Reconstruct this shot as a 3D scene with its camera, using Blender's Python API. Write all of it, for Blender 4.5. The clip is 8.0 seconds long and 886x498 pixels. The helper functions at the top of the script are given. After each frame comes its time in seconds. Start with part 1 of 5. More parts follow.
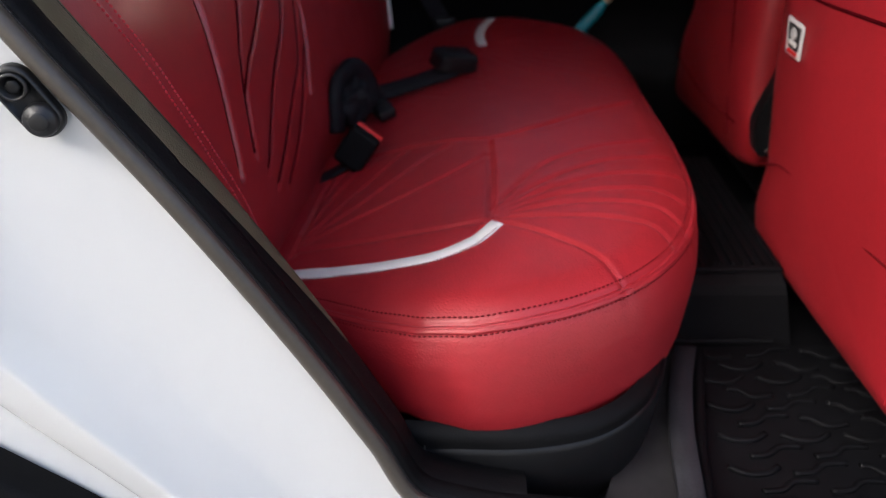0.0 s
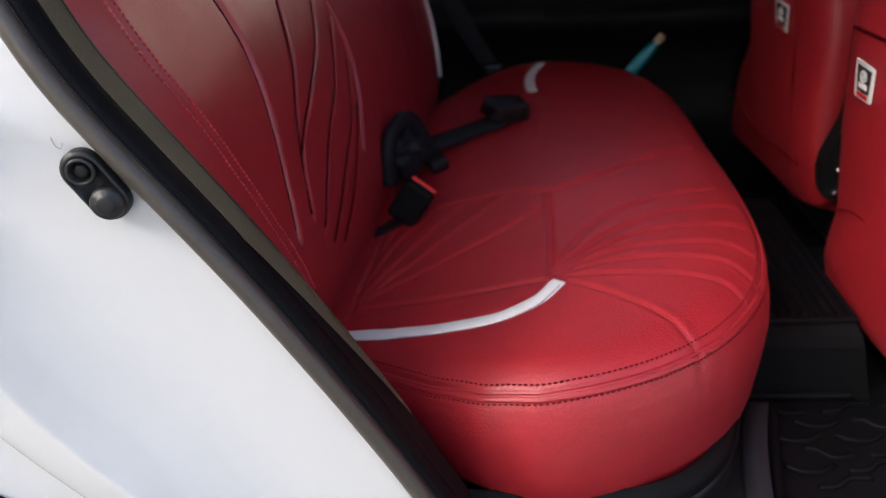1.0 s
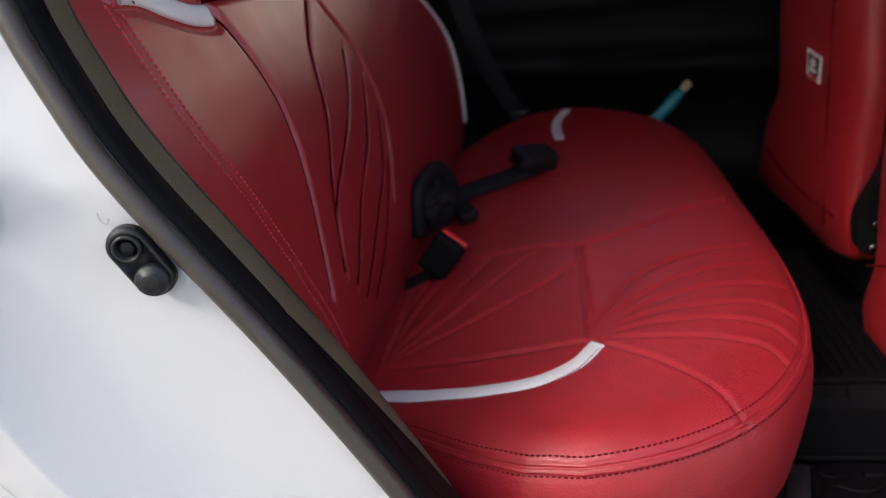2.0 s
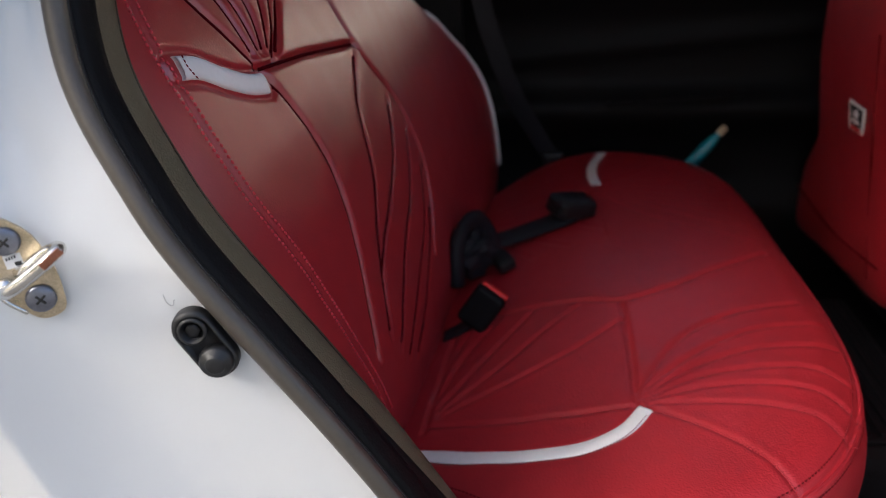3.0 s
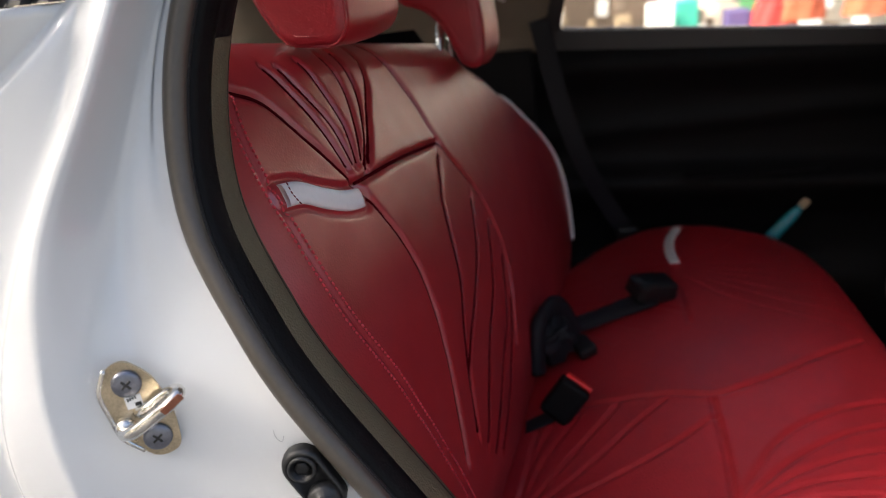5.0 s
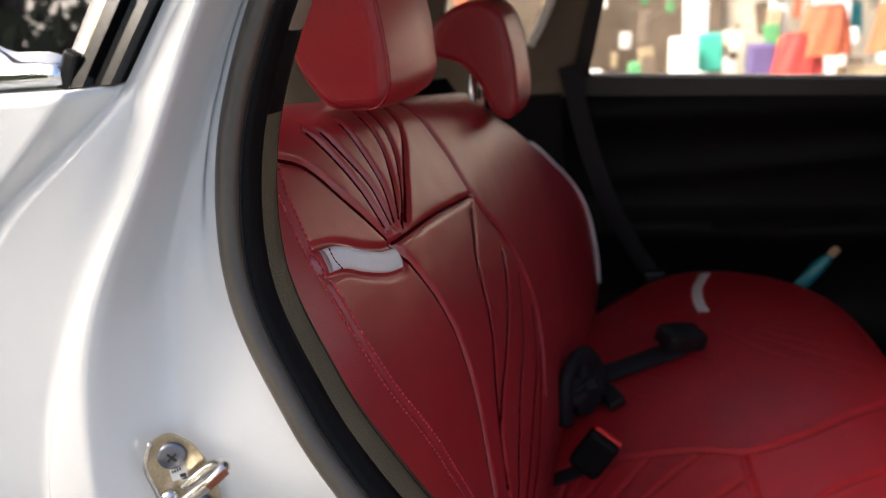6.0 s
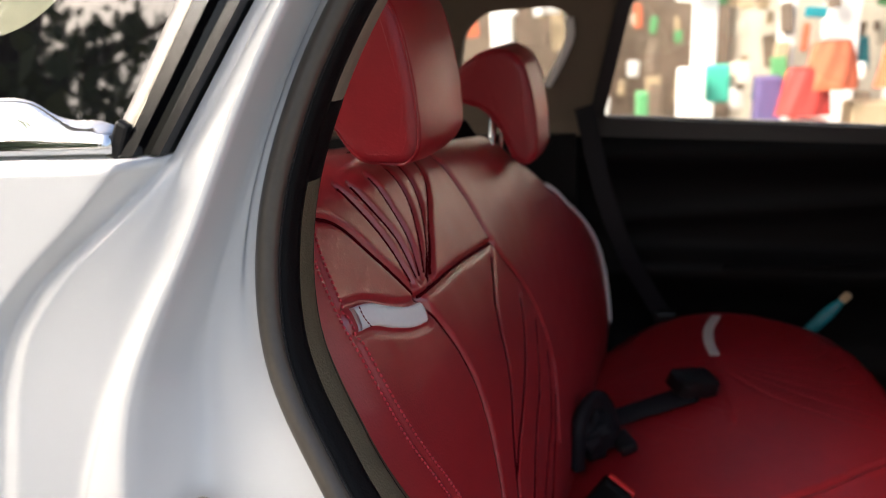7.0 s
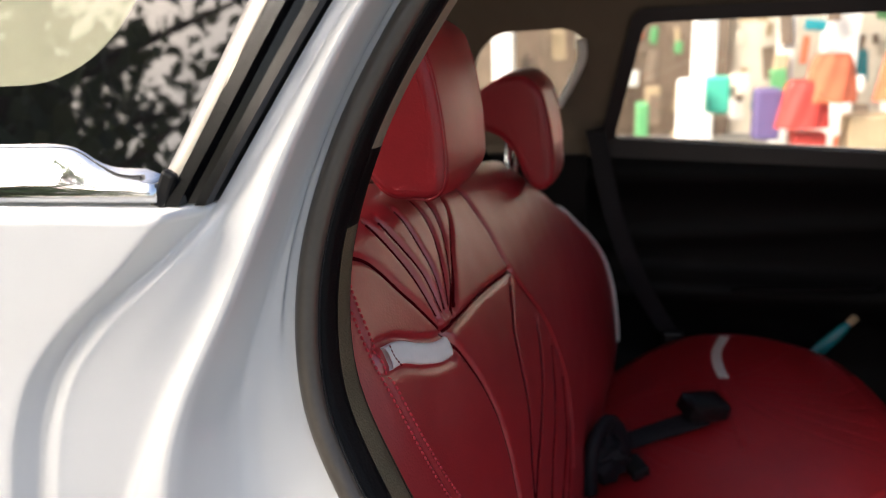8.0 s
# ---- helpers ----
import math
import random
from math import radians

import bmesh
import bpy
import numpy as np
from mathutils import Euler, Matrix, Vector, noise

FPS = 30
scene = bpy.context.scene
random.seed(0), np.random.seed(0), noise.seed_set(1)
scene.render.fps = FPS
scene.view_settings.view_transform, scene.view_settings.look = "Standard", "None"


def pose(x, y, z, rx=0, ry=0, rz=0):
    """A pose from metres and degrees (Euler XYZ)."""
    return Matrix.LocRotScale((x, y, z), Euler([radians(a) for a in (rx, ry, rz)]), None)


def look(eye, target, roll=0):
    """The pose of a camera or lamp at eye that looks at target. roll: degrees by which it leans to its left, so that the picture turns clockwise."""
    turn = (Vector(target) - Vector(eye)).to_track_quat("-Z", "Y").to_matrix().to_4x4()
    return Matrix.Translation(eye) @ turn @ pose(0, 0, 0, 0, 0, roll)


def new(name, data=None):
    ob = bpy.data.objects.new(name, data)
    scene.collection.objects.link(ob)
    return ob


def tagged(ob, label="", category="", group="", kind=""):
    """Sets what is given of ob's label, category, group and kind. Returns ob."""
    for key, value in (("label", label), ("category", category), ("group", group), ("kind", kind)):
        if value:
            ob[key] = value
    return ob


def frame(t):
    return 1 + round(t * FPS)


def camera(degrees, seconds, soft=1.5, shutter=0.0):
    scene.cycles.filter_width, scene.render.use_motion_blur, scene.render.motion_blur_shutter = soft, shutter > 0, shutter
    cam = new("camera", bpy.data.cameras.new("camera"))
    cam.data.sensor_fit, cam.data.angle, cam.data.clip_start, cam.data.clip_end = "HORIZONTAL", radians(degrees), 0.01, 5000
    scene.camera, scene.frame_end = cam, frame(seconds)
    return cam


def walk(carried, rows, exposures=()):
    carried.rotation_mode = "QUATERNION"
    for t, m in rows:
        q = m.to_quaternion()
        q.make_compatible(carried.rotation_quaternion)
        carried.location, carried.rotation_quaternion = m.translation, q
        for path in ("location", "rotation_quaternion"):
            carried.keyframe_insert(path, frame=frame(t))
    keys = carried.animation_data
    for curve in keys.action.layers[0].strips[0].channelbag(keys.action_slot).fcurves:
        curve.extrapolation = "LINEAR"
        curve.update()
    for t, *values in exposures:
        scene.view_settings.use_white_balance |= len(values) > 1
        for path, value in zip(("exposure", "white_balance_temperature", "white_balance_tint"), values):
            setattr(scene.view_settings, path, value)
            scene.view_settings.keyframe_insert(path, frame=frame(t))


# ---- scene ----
cam = camera(61.8, 8.0, soft=0.6)
PATH = [
    (0, (0.239, -0.509, 1.108), (0.207, 1.184, 0.044), -0.6),
    (0.5, (0.227, -0.49, 1.115), (0.099, 1.224, 0.091), -3.2),
    (1, (0.218, -0.473, 1.128), (0.069, 1.261, 0.143), -3.5),
    (1.5, (0.204, -0.458, 1.142), (0.045, 1.296, 0.194), -3.3),
    (2.8, (0.159, -0.426, 1.19), (-0.062, 1.364, 0.326), -3.8),
    (3, (0.152, -0.423, 1.201), (-0.077, 1.37, 0.346), -3.6),
    (3.5, (0.141, -0.418, 1.216), (-0.116, 1.385, 0.39), -4.0),
    (4, (0.132, -0.412, 1.231), (-0.17, 1.398, 0.436), -4.8),
    (4.5, (0.123, -0.405, 1.248), (-0.221, 1.412, 0.486), -5.5),
    (6, (0.095, -0.392, 1.309), (-0.33, 1.447, 0.647), -5.1),
    (6.5, (0.084, -0.392, 1.331), (-0.351, 1.454, 0.695), -4.7),
    (7, (0.071, -0.393, 1.353), (-0.358, 1.461, 0.738), -3.7),
    (7.5, (0.056, -0.393, 1.372), (-0.368, 1.465, 0.767), -3.2),
    (8, (0.038, -0.394, 1.39), (-0.379, 1.466, 0.784), -3.0),
]
EXPOSURES = [(0, 1.38, 6250, 10), (1.5, 1.33, 6250, 10), (3.5, 1.17, 6400, 10), (4.5, 1.18, 6550, 10), (6.5, 1.18, 6750, 10), (8, 1.14, 6800, 10)]
walk(cam, [(t, look(eye, target, roll)) for t, eye, target, roll in PATH], EXPOSURES)

# ---- lens blur: a fixed focus a little beyond the door frame ----
cam.data.dof.use_dof = True
cam.data.dof.focus_distance = 0.67
cam.data.dof.aperture_fstop = 4.2

# ---- world, sun, exposure ----
SUN_ELEV, SUN_TURN = 42.0, 232.0
world = bpy.data.worlds.new("sky")
scene.world = world
world.use_nodes = True
wn, wl = world.node_tree.nodes, world.node_tree.links
wn.clear()
sky = wn.new("ShaderNodeTexSky")
sky.sky_type = "NISHITA"
sky.sun_disc = False
sky.dust_density = 5.0
sky.sun_elevation, sky.sun_rotation = radians(SUN_ELEV), radians(SUN_TURN)
bg = wn.new("ShaderNodeBackground")
bg.inputs[1].default_value = 0.15
wo = wn.new("ShaderNodeOutputWorld")
wl.new(sky.outputs[0], bg.inputs[0])
wl.new(bg.outputs[0], wo.inputs[0])
sun = new("sun", bpy.data.lights.new("sun", "SUN"))
sun.data.energy, sun.data.angle, sun.data.color = 4.4, radians(24), (1.0, 0.95, 0.89)
a, e = radians(SUN_TURN), radians(SUN_ELEV)
sun.matrix_world = look((0, 0, 0), (-math.sin(a) * math.cos(e), -math.cos(a) * math.cos(e), -math.sin(e)))
sun.location = (0, -3, 6)


# ---- materials ----
def material(name, colour, rough=0.5, metal=0.0, vary=0.12, scale=8.0, bump=0.0, bump_scale=300.0, cells=False, stain=0.0, spec=0.5, coat=0.0, coat_rough=0.06, coat_ior=1.5, relief=0.0006, rough_vary=0.08):
    m = bpy.data.materials.new(name)
    m.use_nodes = True
    n, l = m.node_tree.nodes, m.node_tree.links
    b = n["Principled BSDF"]
    b.inputs["Metallic"].default_value = metal
    b.inputs["Specular IOR Level"].default_value = spec
    b.inputs["Coat Weight"].default_value = coat
    b.inputs["Coat Roughness"].default_value = coat_rough
    b.inputs["Coat IOR"].default_value = coat_ior
    tc = n.new("ShaderNodeTexCoord")
    no = n.new("ShaderNodeTexNoise")
    no.inputs["Scale"].default_value, no.inputs["Detail"].default_value = scale, 6.0
    l.new(tc.outputs["Object"], no.inputs["Vector"])
    fine = n.new("ShaderNodeTexNoise")
    fine.inputs["Scale"].default_value, fine.inputs["Detail"].default_value = scale * 14, 4.0
    l.new(tc.outputs["Object"], fine.inputs["Vector"])
    mix = n.new("ShaderNodeMath")
    mix.operation = "MULTIPLY_ADD"
    mix.inputs[1].default_value = 0.4
    l.new(fine.outputs["Fac"], mix.inputs[0])
    half = n.new("ShaderNodeMath")
    half.operation = "MULTIPLY"
    half.inputs[1].default_value = 0.6
    l.new(no.outputs["Fac"], half.inputs[0])
    l.new(half.outputs[0], mix.inputs[2])
    ramp = n.new("ShaderNodeValToRGB")
    c0 = [c * (1 - vary - stain) for c in colour]
    c1 = [min(1, c * (1 + vary)) for c in colour]
    ramp.color_ramp.elements[0].position, ramp.color_ramp.elements[1].position = 0.3, 0.7
    ramp.color_ramp.elements[0].color, ramp.color_ramp.elements[1].color = (*c0, 1), (*c1, 1)
    l.new(mix.outputs[0], ramp.inputs[0])
    l.new(ramp.outputs[0], b.inputs["Base Color"])
    rr = n.new("ShaderNodeMapRange")
    rr.inputs["To Min"].default_value, rr.inputs["To Max"].default_value = max(0.02, rough - rough_vary), min(1, rough + rough_vary)
    l.new(no.outputs["Fac"], rr.inputs["Value"])
    l.new(rr.outputs[0], b.inputs["Roughness"])
    if bump:
        if cells:
            t = n.new("ShaderNodeTexVoronoi")
            t.feature = "SMOOTH_F1"
            t.inputs["Scale"].default_value = bump_scale
            warp = n.new("ShaderNodeTexNoise")
            warp.inputs["Scale"].default_value = bump_scale * 0.3
            add = n.new("ShaderNodeVectorMath")
            add.operation = "MULTIPLY_ADD"
            add.inputs[1].default_value = (1.6 / bump_scale,) * 3
            l.new(tc.outputs["Object"], warp.inputs["Vector"])
            l.new(warp.outputs["Color"], add.inputs[0])
            l.new(tc.outputs["Object"], add.inputs[2])
            l.new(add.outputs[0], t.inputs["Vector"])
            out = t.outputs["Distance"]
        else:
            t = n.new("ShaderNodeTexNoise")
            t.inputs["Scale"].default_value, t.inputs["Detail"].default_value = bump_scale, 5.0
            l.new(tc.outputs["Object"], t.inputs["Vector"])
            out = t.outputs["Fac"]
        bp = n.new("ShaderNodeBump")
        bp.inputs["Strength"].default_value, bp.inputs["Distance"].default_value = bump, relief
        if cells:
            bp.invert = True
        l.new(out, bp.inputs["Height"])
        l.new(bp.outputs[0], b.inputs["Normal"])
    return m


def glass(name, tint=(0.9, 0.93, 0.92)):
    m = bpy.data.materials.new(name)
    m.use_nodes = True
    b = m.node_tree.nodes["Principled BSDF"]
    b.inputs["Base Color"].default_value = (*tint, 1)
    b.inputs["Roughness"].default_value = 0.0
    b.inputs["Transmission Weight"].default_value = 1.0
    b.inputs["IOR"].default_value = 1.45
    return m


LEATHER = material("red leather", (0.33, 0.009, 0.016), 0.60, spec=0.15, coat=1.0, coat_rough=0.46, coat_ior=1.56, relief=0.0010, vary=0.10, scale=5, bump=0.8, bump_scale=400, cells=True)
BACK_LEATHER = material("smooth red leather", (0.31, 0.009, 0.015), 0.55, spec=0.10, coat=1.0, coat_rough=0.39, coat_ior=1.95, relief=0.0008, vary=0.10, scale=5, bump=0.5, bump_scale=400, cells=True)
# Darker, duller copy of the red leather: sides without glare, put into colour.
LEATHER_DARKER = material("red leather, darker copy for sides", (0.26, 0.007, 0.013), 0.48, spec=0.3, coat=0.8, coat_rough=0.36, coat_ior=1.38, relief=0.0009, vary=0.10, scale=5, bump=0.55, bump_scale=400, cells=True)
PALE_THREAD = material("pink-red thread", (0.55, 0.05, 0.07), 0.6, bump=0.3, bump_scale=900)
SEAM_SHADE = material("dark red seam shade", (0.05, 0.001, 0.003), 0.9, spec=0.03)
THREAD = material("red thread", (0.13, 0.003, 0.006), 0.7, spec=0.2, bump=0.3, bump_scale=900)
WHITE_LEATHER = material("white leather", (0.78, 0.77, 0.75), 0.42, vary=0.05, scale=12, bump=0.3, bump_scale=420, cells=True)
PAINT = material("white car paint", (0.64, 0.65, 0.65), 0.30, vary=0.015, scale=3, bump=0.02, bump_scale=900, coat=1.0, rough_vary=0.03)
RUBBER = material("black rubber", (0.010, 0.010, 0.011), 0.42, vary=0.25, scale=18, bump=0.25, bump_scale=500)
BULB = material("bronze grey rubber", (0.066, 0.056, 0.046), 0.31, vary=0.15, scale=14, bump=0.12, bump_scale=600)
# Pillar beige made darker and more olive: its shade is in the colour.
BEIGE = material("olive beige plastic darkened for shade", (0.080, 0.066, 0.038), 0.55, vary=0.10, scale=20, bump=0.6, bump_scale=520, cells=True)
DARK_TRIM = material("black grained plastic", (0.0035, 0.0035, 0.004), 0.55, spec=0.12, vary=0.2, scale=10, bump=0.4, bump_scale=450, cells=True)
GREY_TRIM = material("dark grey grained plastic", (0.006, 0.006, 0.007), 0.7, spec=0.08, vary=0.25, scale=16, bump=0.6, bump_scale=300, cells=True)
STRIP = material("scuffed grey grained plastic", (0.026, 0.026, 0.031), 0.6, spec=0.2, vary=0.35, scale=22, bump=0.6, bump_scale=300, cells=True)
STRIP_LOW = material("grey floor carpet", (0.026, 0.025, 0.027), 0.95, spec=0.08, vary=0.2, scale=60, bump=0.8, bump_scale=900)
BLACK_PLASTIC = material("black plastic", (0.008, 0.008, 0.009), 0.40, spec=0.3, vary=0.2, scale=30, bump=0.15, bump_scale=700)
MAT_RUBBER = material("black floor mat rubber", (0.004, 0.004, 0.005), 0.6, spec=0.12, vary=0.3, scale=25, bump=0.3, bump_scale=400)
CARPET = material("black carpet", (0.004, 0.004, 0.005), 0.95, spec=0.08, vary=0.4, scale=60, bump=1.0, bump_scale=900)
CHROME = material("chrome", (0.85, 0.86, 0.88), 0.06, metal=1.0, vary=0.02, scale=10, rough_vary=0.03)
ZINC = material("yellow zinc plate", (0.56, 0.47, 0.33), 0.30, metal=0.85, vary=0.28, scale=45, bump=0.15, bump_scale=300, stain=0.1)
STEEL = material("polished steel", (0.72, 0.70, 0.66), 0.20, metal=1.0, vary=0.12, scale=60)
COPPER = material("worn brown steel", (0.26, 0.10, 0.06), 0.4, metal=0.6, vary=0.3, scale=90)
SCREW = material("dark zinc screw", (0.20, 0.21, 0.25), 0.33, metal=0.9, vary=0.25, scale=200)
WEBBING = material("black webbing", (0.008, 0.008, 0.011), 0.65, spec=0.25, vary=0.2, scale=40, bump=0.6, bump_scale=700)
RED_PLASTIC = material("red plastic", (0.62, 0.012, 0.010), 0.4, vary=0.05)
PAPER = material("white paper", (0.75, 0.75, 0.74), 0.6, vary=0.04)
INK = material("black print", (0.02, 0.02, 0.02), 0.6)
HEADLINER = material("grey beige headliner", (0.30, 0.26, 0.21), 0.9, vary=0.06, scale=30, bump=0.3, bump_scale=600)
PILLAR_TRIM = material("beige pillar plastic", (0.21, 0.165, 0.12), 0.6, vary=0.06, scale=30, bump=0.3, bump_scale=500, cells=True)
# Darker copy of the pillar beige: the far side's shade is in the colour.
FAR_TRIM = material("beige pillar trim darkened for shade", (0.14, 0.11, 0.08), 0.85, vary=0.08, scale=30, bump=0.3, bump_scale=600)
FRIT = material("black ceramic border", (0.004, 0.004, 0.005), 0.03, vary=0.1, rough_vary=0.01, spec=0.9, coat=1.0, coat_rough=0.01)
GLOSS_BLACK = material("gloss black trim", (0.006, 0.006, 0.007), 0.16, vary=0.1, rough_vary=0.03)
GLASS = glass("clear glass", (0.97, 0.98, 0.97))
TINTED = glass("tinted quarter glass", (0.34, 0.38, 0.34))
SATIN = material("satin pale edge", (0.55, 0.50, 0.44), 0.25, metal=0.6, vary=0.06)
TEAL = material("teal bottle", (0.01, 0.22, 0.27), 0.25, vary=0.1)
ASPHALT = material("pale concrete", (0.24, 0.226, 0.205), 0.85, vary=0.25, scale=3, bump=0.8, bump_scale=120, stain=0.1)
LEAF = material("leaf", (0.09, 0.12, 0.05), 0.5, vary=0.45, scale=5)
BARK = material("bark", (0.10, 0.075, 0.055), 0.9, vary=0.3, scale=20, bump=0.8, bump_scale=40)
PLASTER = material("cream shop plaster", (0.60, 0.54, 0.44), 0.8, vary=0.1, scale=3)
SHOP_WHITE = material("white shop paint", (0.8, 0.79, 0.75), 0.6, vary=0.05)
SHOP_DARK = material("brown of packets and shaded shop interior", (0.17, 0.125, 0.09), 0.8, vary=0.3, scale=4)
ORANGE = material("orange cloth", (0.55, 0.13, 0.06), 0.8, vary=0.25, scale=6)
PURPLE = material("purple box", (0.12, 0.09, 0.22), 0.6)
MINT = material("mint crate", (0.05, 0.42, 0.30), 0.6)
GREEN = material("green crate", (0.10, 0.32, 0.13), 0.6)
TAN = material("tan carton", (0.42, 0.32, 0.20), 0.8)
RED_BOX = material("red crate", (0.5, 0.05, 0.04), 0.6)


# ---- building helpers ----
def mesh_of(name, verts, faces, mat, smooth=True):
    me = bpy.data.meshes.new(name)
    me.from_pydata([tuple(map(float, v)) for v in verts], [], faces)
    me.materials.append(mat)
    me.polygons.foreach_set("use_smooth", [smooth] * len(me.polygons))
    me.update()
    return me


def part(name, data, parent=None, label="", mat=None):
    """One mesh object, from a bmesh or a mesh, under a thing or a part."""
    if isinstance(data, bmesh.types.BMesh):
        me = bpy.data.meshes.new(name)
        bmesh.ops.recalc_face_normals(data, faces=data.faces)
        data.to_mesh(me)
        data.free()
        me.materials.append(mat)
    else:
        me = data
    ob = new(name, me)
    if parent:
        ob.parent = parent
    if label:
        ob["label"] = label
    return ob


def empty(name, label, category, group="", at=(0, 0, 0)):
    ob = new(name)
    ob.location = at
    ob.empty_display_size = 0.05
    return tagged(ob, label, category, group)


def spline(table, t):
    """A smooth curve through the (t, value) pairs of a table."""
    k = np.array([p[0] for p in table], float)
    v = np.array([p[1:] for p in table], float)
    t = np.atleast_1d(np.asarray(t, float))
    m = np.gradient(v, k, axis=0)
    i = np.clip(np.searchsorted(k, t) - 1, 0, len(k) - 2)
    h = (k[i + 1] - k[i])
    s = np.clip((t - k[i]) / h, -0.5, 1.5)[:, None]
    h = h[:, None]
    out = ((1 + 2 * s) * (1 - s) ** 2) * v[i] + s * (1 - s) ** 2 * h * m[i] + s * s * (3 - 2 * s) * v[i + 1] + s * s * (s - 1) * h * m[i + 1]
    return out[:, 0] if out.shape[1] == 1 else out


def curve_points(points, n):
    """n points, evenly spaced, on a smooth curve through a few points."""
    p = np.array(points, float)
    d = np.r_[0, np.cumsum(np.linalg.norm(np.diff(p, axis=0), axis=1))]
    table = [(d[i], *p[i]) for i in range(len(p))]
    q = spline(table, np.linspace(0, d[-1], n * 3))
    e = np.r_[0, np.cumsum(np.linalg.norm(np.diff(q, axis=0), axis=1))]
    w = np.linspace(0, e[-1], n)
    return np.stack([np.interp(w, e, q[:, k]) for k in range(q.shape[1])], 1)


def grid_faces(nu, nv, base=0, closed=False):
    f = []
    for i in range(nu - 1):
        for j in range(nv if closed else nv - 1):
            k = (j + 1) % nv
            f.append((base + i * nv + j, base + i * nv + k, base + (i + 1) * nv + k, base + (i + 1) * nv + j))
    return f


def tube(name, path, radius, mat, sides=10, flat=1.0, caps=True):
    """A round (or flattened) bar along a path."""
    p = np.array(path, float)
    t = np.gradient(p, axis=0)
    t /= np.linalg.norm(t, axis=1)[:, None] + 1e-12
    up = np.array([0.0, 0.0, 1.0]) if abs(t[0][2]) < 0.9 else np.array([1.0, 0, 0])
    vs = []
    r = np.broadcast_to(radius, (len(p),))
    for i in range(len(p)):
        a1 = np.cross(t[i], up)
        a1 /= np.linalg.norm(a1)
        a2 = np.cross(a1, t[i])
        up = a2
        for k in range(sides):
            w = 2 * math.pi * k / sides
            vs.append(p[i] + r[i] * (math.cos(w) * a1 + flat * math.sin(w) * a2))
    f = grid_faces(len(p), sides, closed=True)
    if caps:
        f.append(tuple(range(sides - 1, -1, -1)))
        f.append(tuple(range((len(p) - 1) * sides, len(p) * sides)))
    return mesh_of(name, vs, f, mat)


def ribbon(name, path, across, width, thick, mat):
    """A strap: a flat band with thickness along a path; across gives its breadth's direction at each point."""
    p, a = np.array(path, float), np.array(across, float)
    a = np.broadcast_to(a, p.shape)
    a = a / np.linalg.norm(a, axis=1)[:, None]
    t = np.gradient(p, axis=0)
    n = np.cross(t, a)
    n /= np.linalg.norm(n, axis=1)[:, None] + 1e-12
    w = np.broadcast_to(width, (len(p),))[:, None]
    prof = ((-0.5, -0.35), (-0.47, -0.5), (0.47, -0.5), (0.5, -0.35), (0.5, 0.35), (0.47, 0.5), (-0.47, 0.5), (-0.5, 0.35))
    vs = np.stack([p + a * w * u + n * thick * v for u, v in prof], 1).reshape(-1, 3)
    f = grid_faces(len(p), 8, closed=True)
    f += [tuple(range(7, -1, -1)), tuple(range((len(p) - 1) * 8, len(p) * 8))]
    return mesh_of(name, vs, f, mat)


def block(size, bevel=0.004, m=None, segments=2):
    """A bmesh box with rounded edges."""
    bm = bmesh.new()
    bmesh.ops.create_cube(bm, size=1.0)
    bmesh.ops.scale(bm, vec=size, verts=bm.verts)
    if bevel:
        bmesh.ops.bevel(bm, geom=list(bm.edges), offset=bevel, segments=segments, affect="EDGES", profile=0.5)
    for f in bm.faces:
        f.smooth = False
    if m is not None:
        bm.transform(m)
    return bm


def lathe(name, profile, mat, sides=24, m=None):
    """A turned shape round its own z from (radius, height) pairs."""
    vs = [(r * math.cos(2 * math.pi * k / sides), r * math.sin(2 * math.pi * k / sides), h) for r, h in profile for k in range(sides)]
    f = grid_faces(len(profile), sides, closed=True)
    f += [tuple(range(sides - 1, -1, -1)), tuple(range((len(profile) - 1) * sides, len(profile) * sides))]
    me = mesh_of(name, vs, f, mat)
    if m is not None:
        me.transform(m)
    return me


def rounded(points, radius, n=6):
    """A polygon's corners rounded off."""
    out, p = [], [Vector(q) for q in points]
    for i, c in enumerate(p):
        a, b = p[i - 1] - c, p[(i + 1) % len(p)] - c
        r = min(radius, a.length * 0.45, b.length * 0.45)
        s, e = c + a.normalized() * r, c + b.normalized() * r
        for k in range(n + 1):
            u = k / n
            out.append((1 - u) ** 2 * s + 2 * u * (1 - u) * c + u * u * e)
    return out


def plate(outer, holes, lift, thick):
    """A flat plate with openings. lift maps the plate's (a, b) and a depth to the world."""
    bm = bmesh.new()
    edges, loops = [], []
    for loop in (outer, *holes):
        vs = [bm.verts.new((q[0], q[1], 0)) for q in loop]
        loops.append(vs)
        edges += [bm.edges.new((vs[i - 1], vs[i])) for i in range(len(vs))]
    bmesh.ops.triangle_fill(bm, use_beauty=True, use_dissolve=False, edges=edges)
    got = bmesh.ops.extrude_face_region(bm, geom=list(bm.faces))
    for v in got["geom"]:
        if isinstance(v, bmesh.types.BMVert):
            v.co.z = thick
    for v in bm.verts:
        v.co = Vector(lift(*v.co))
    return bm


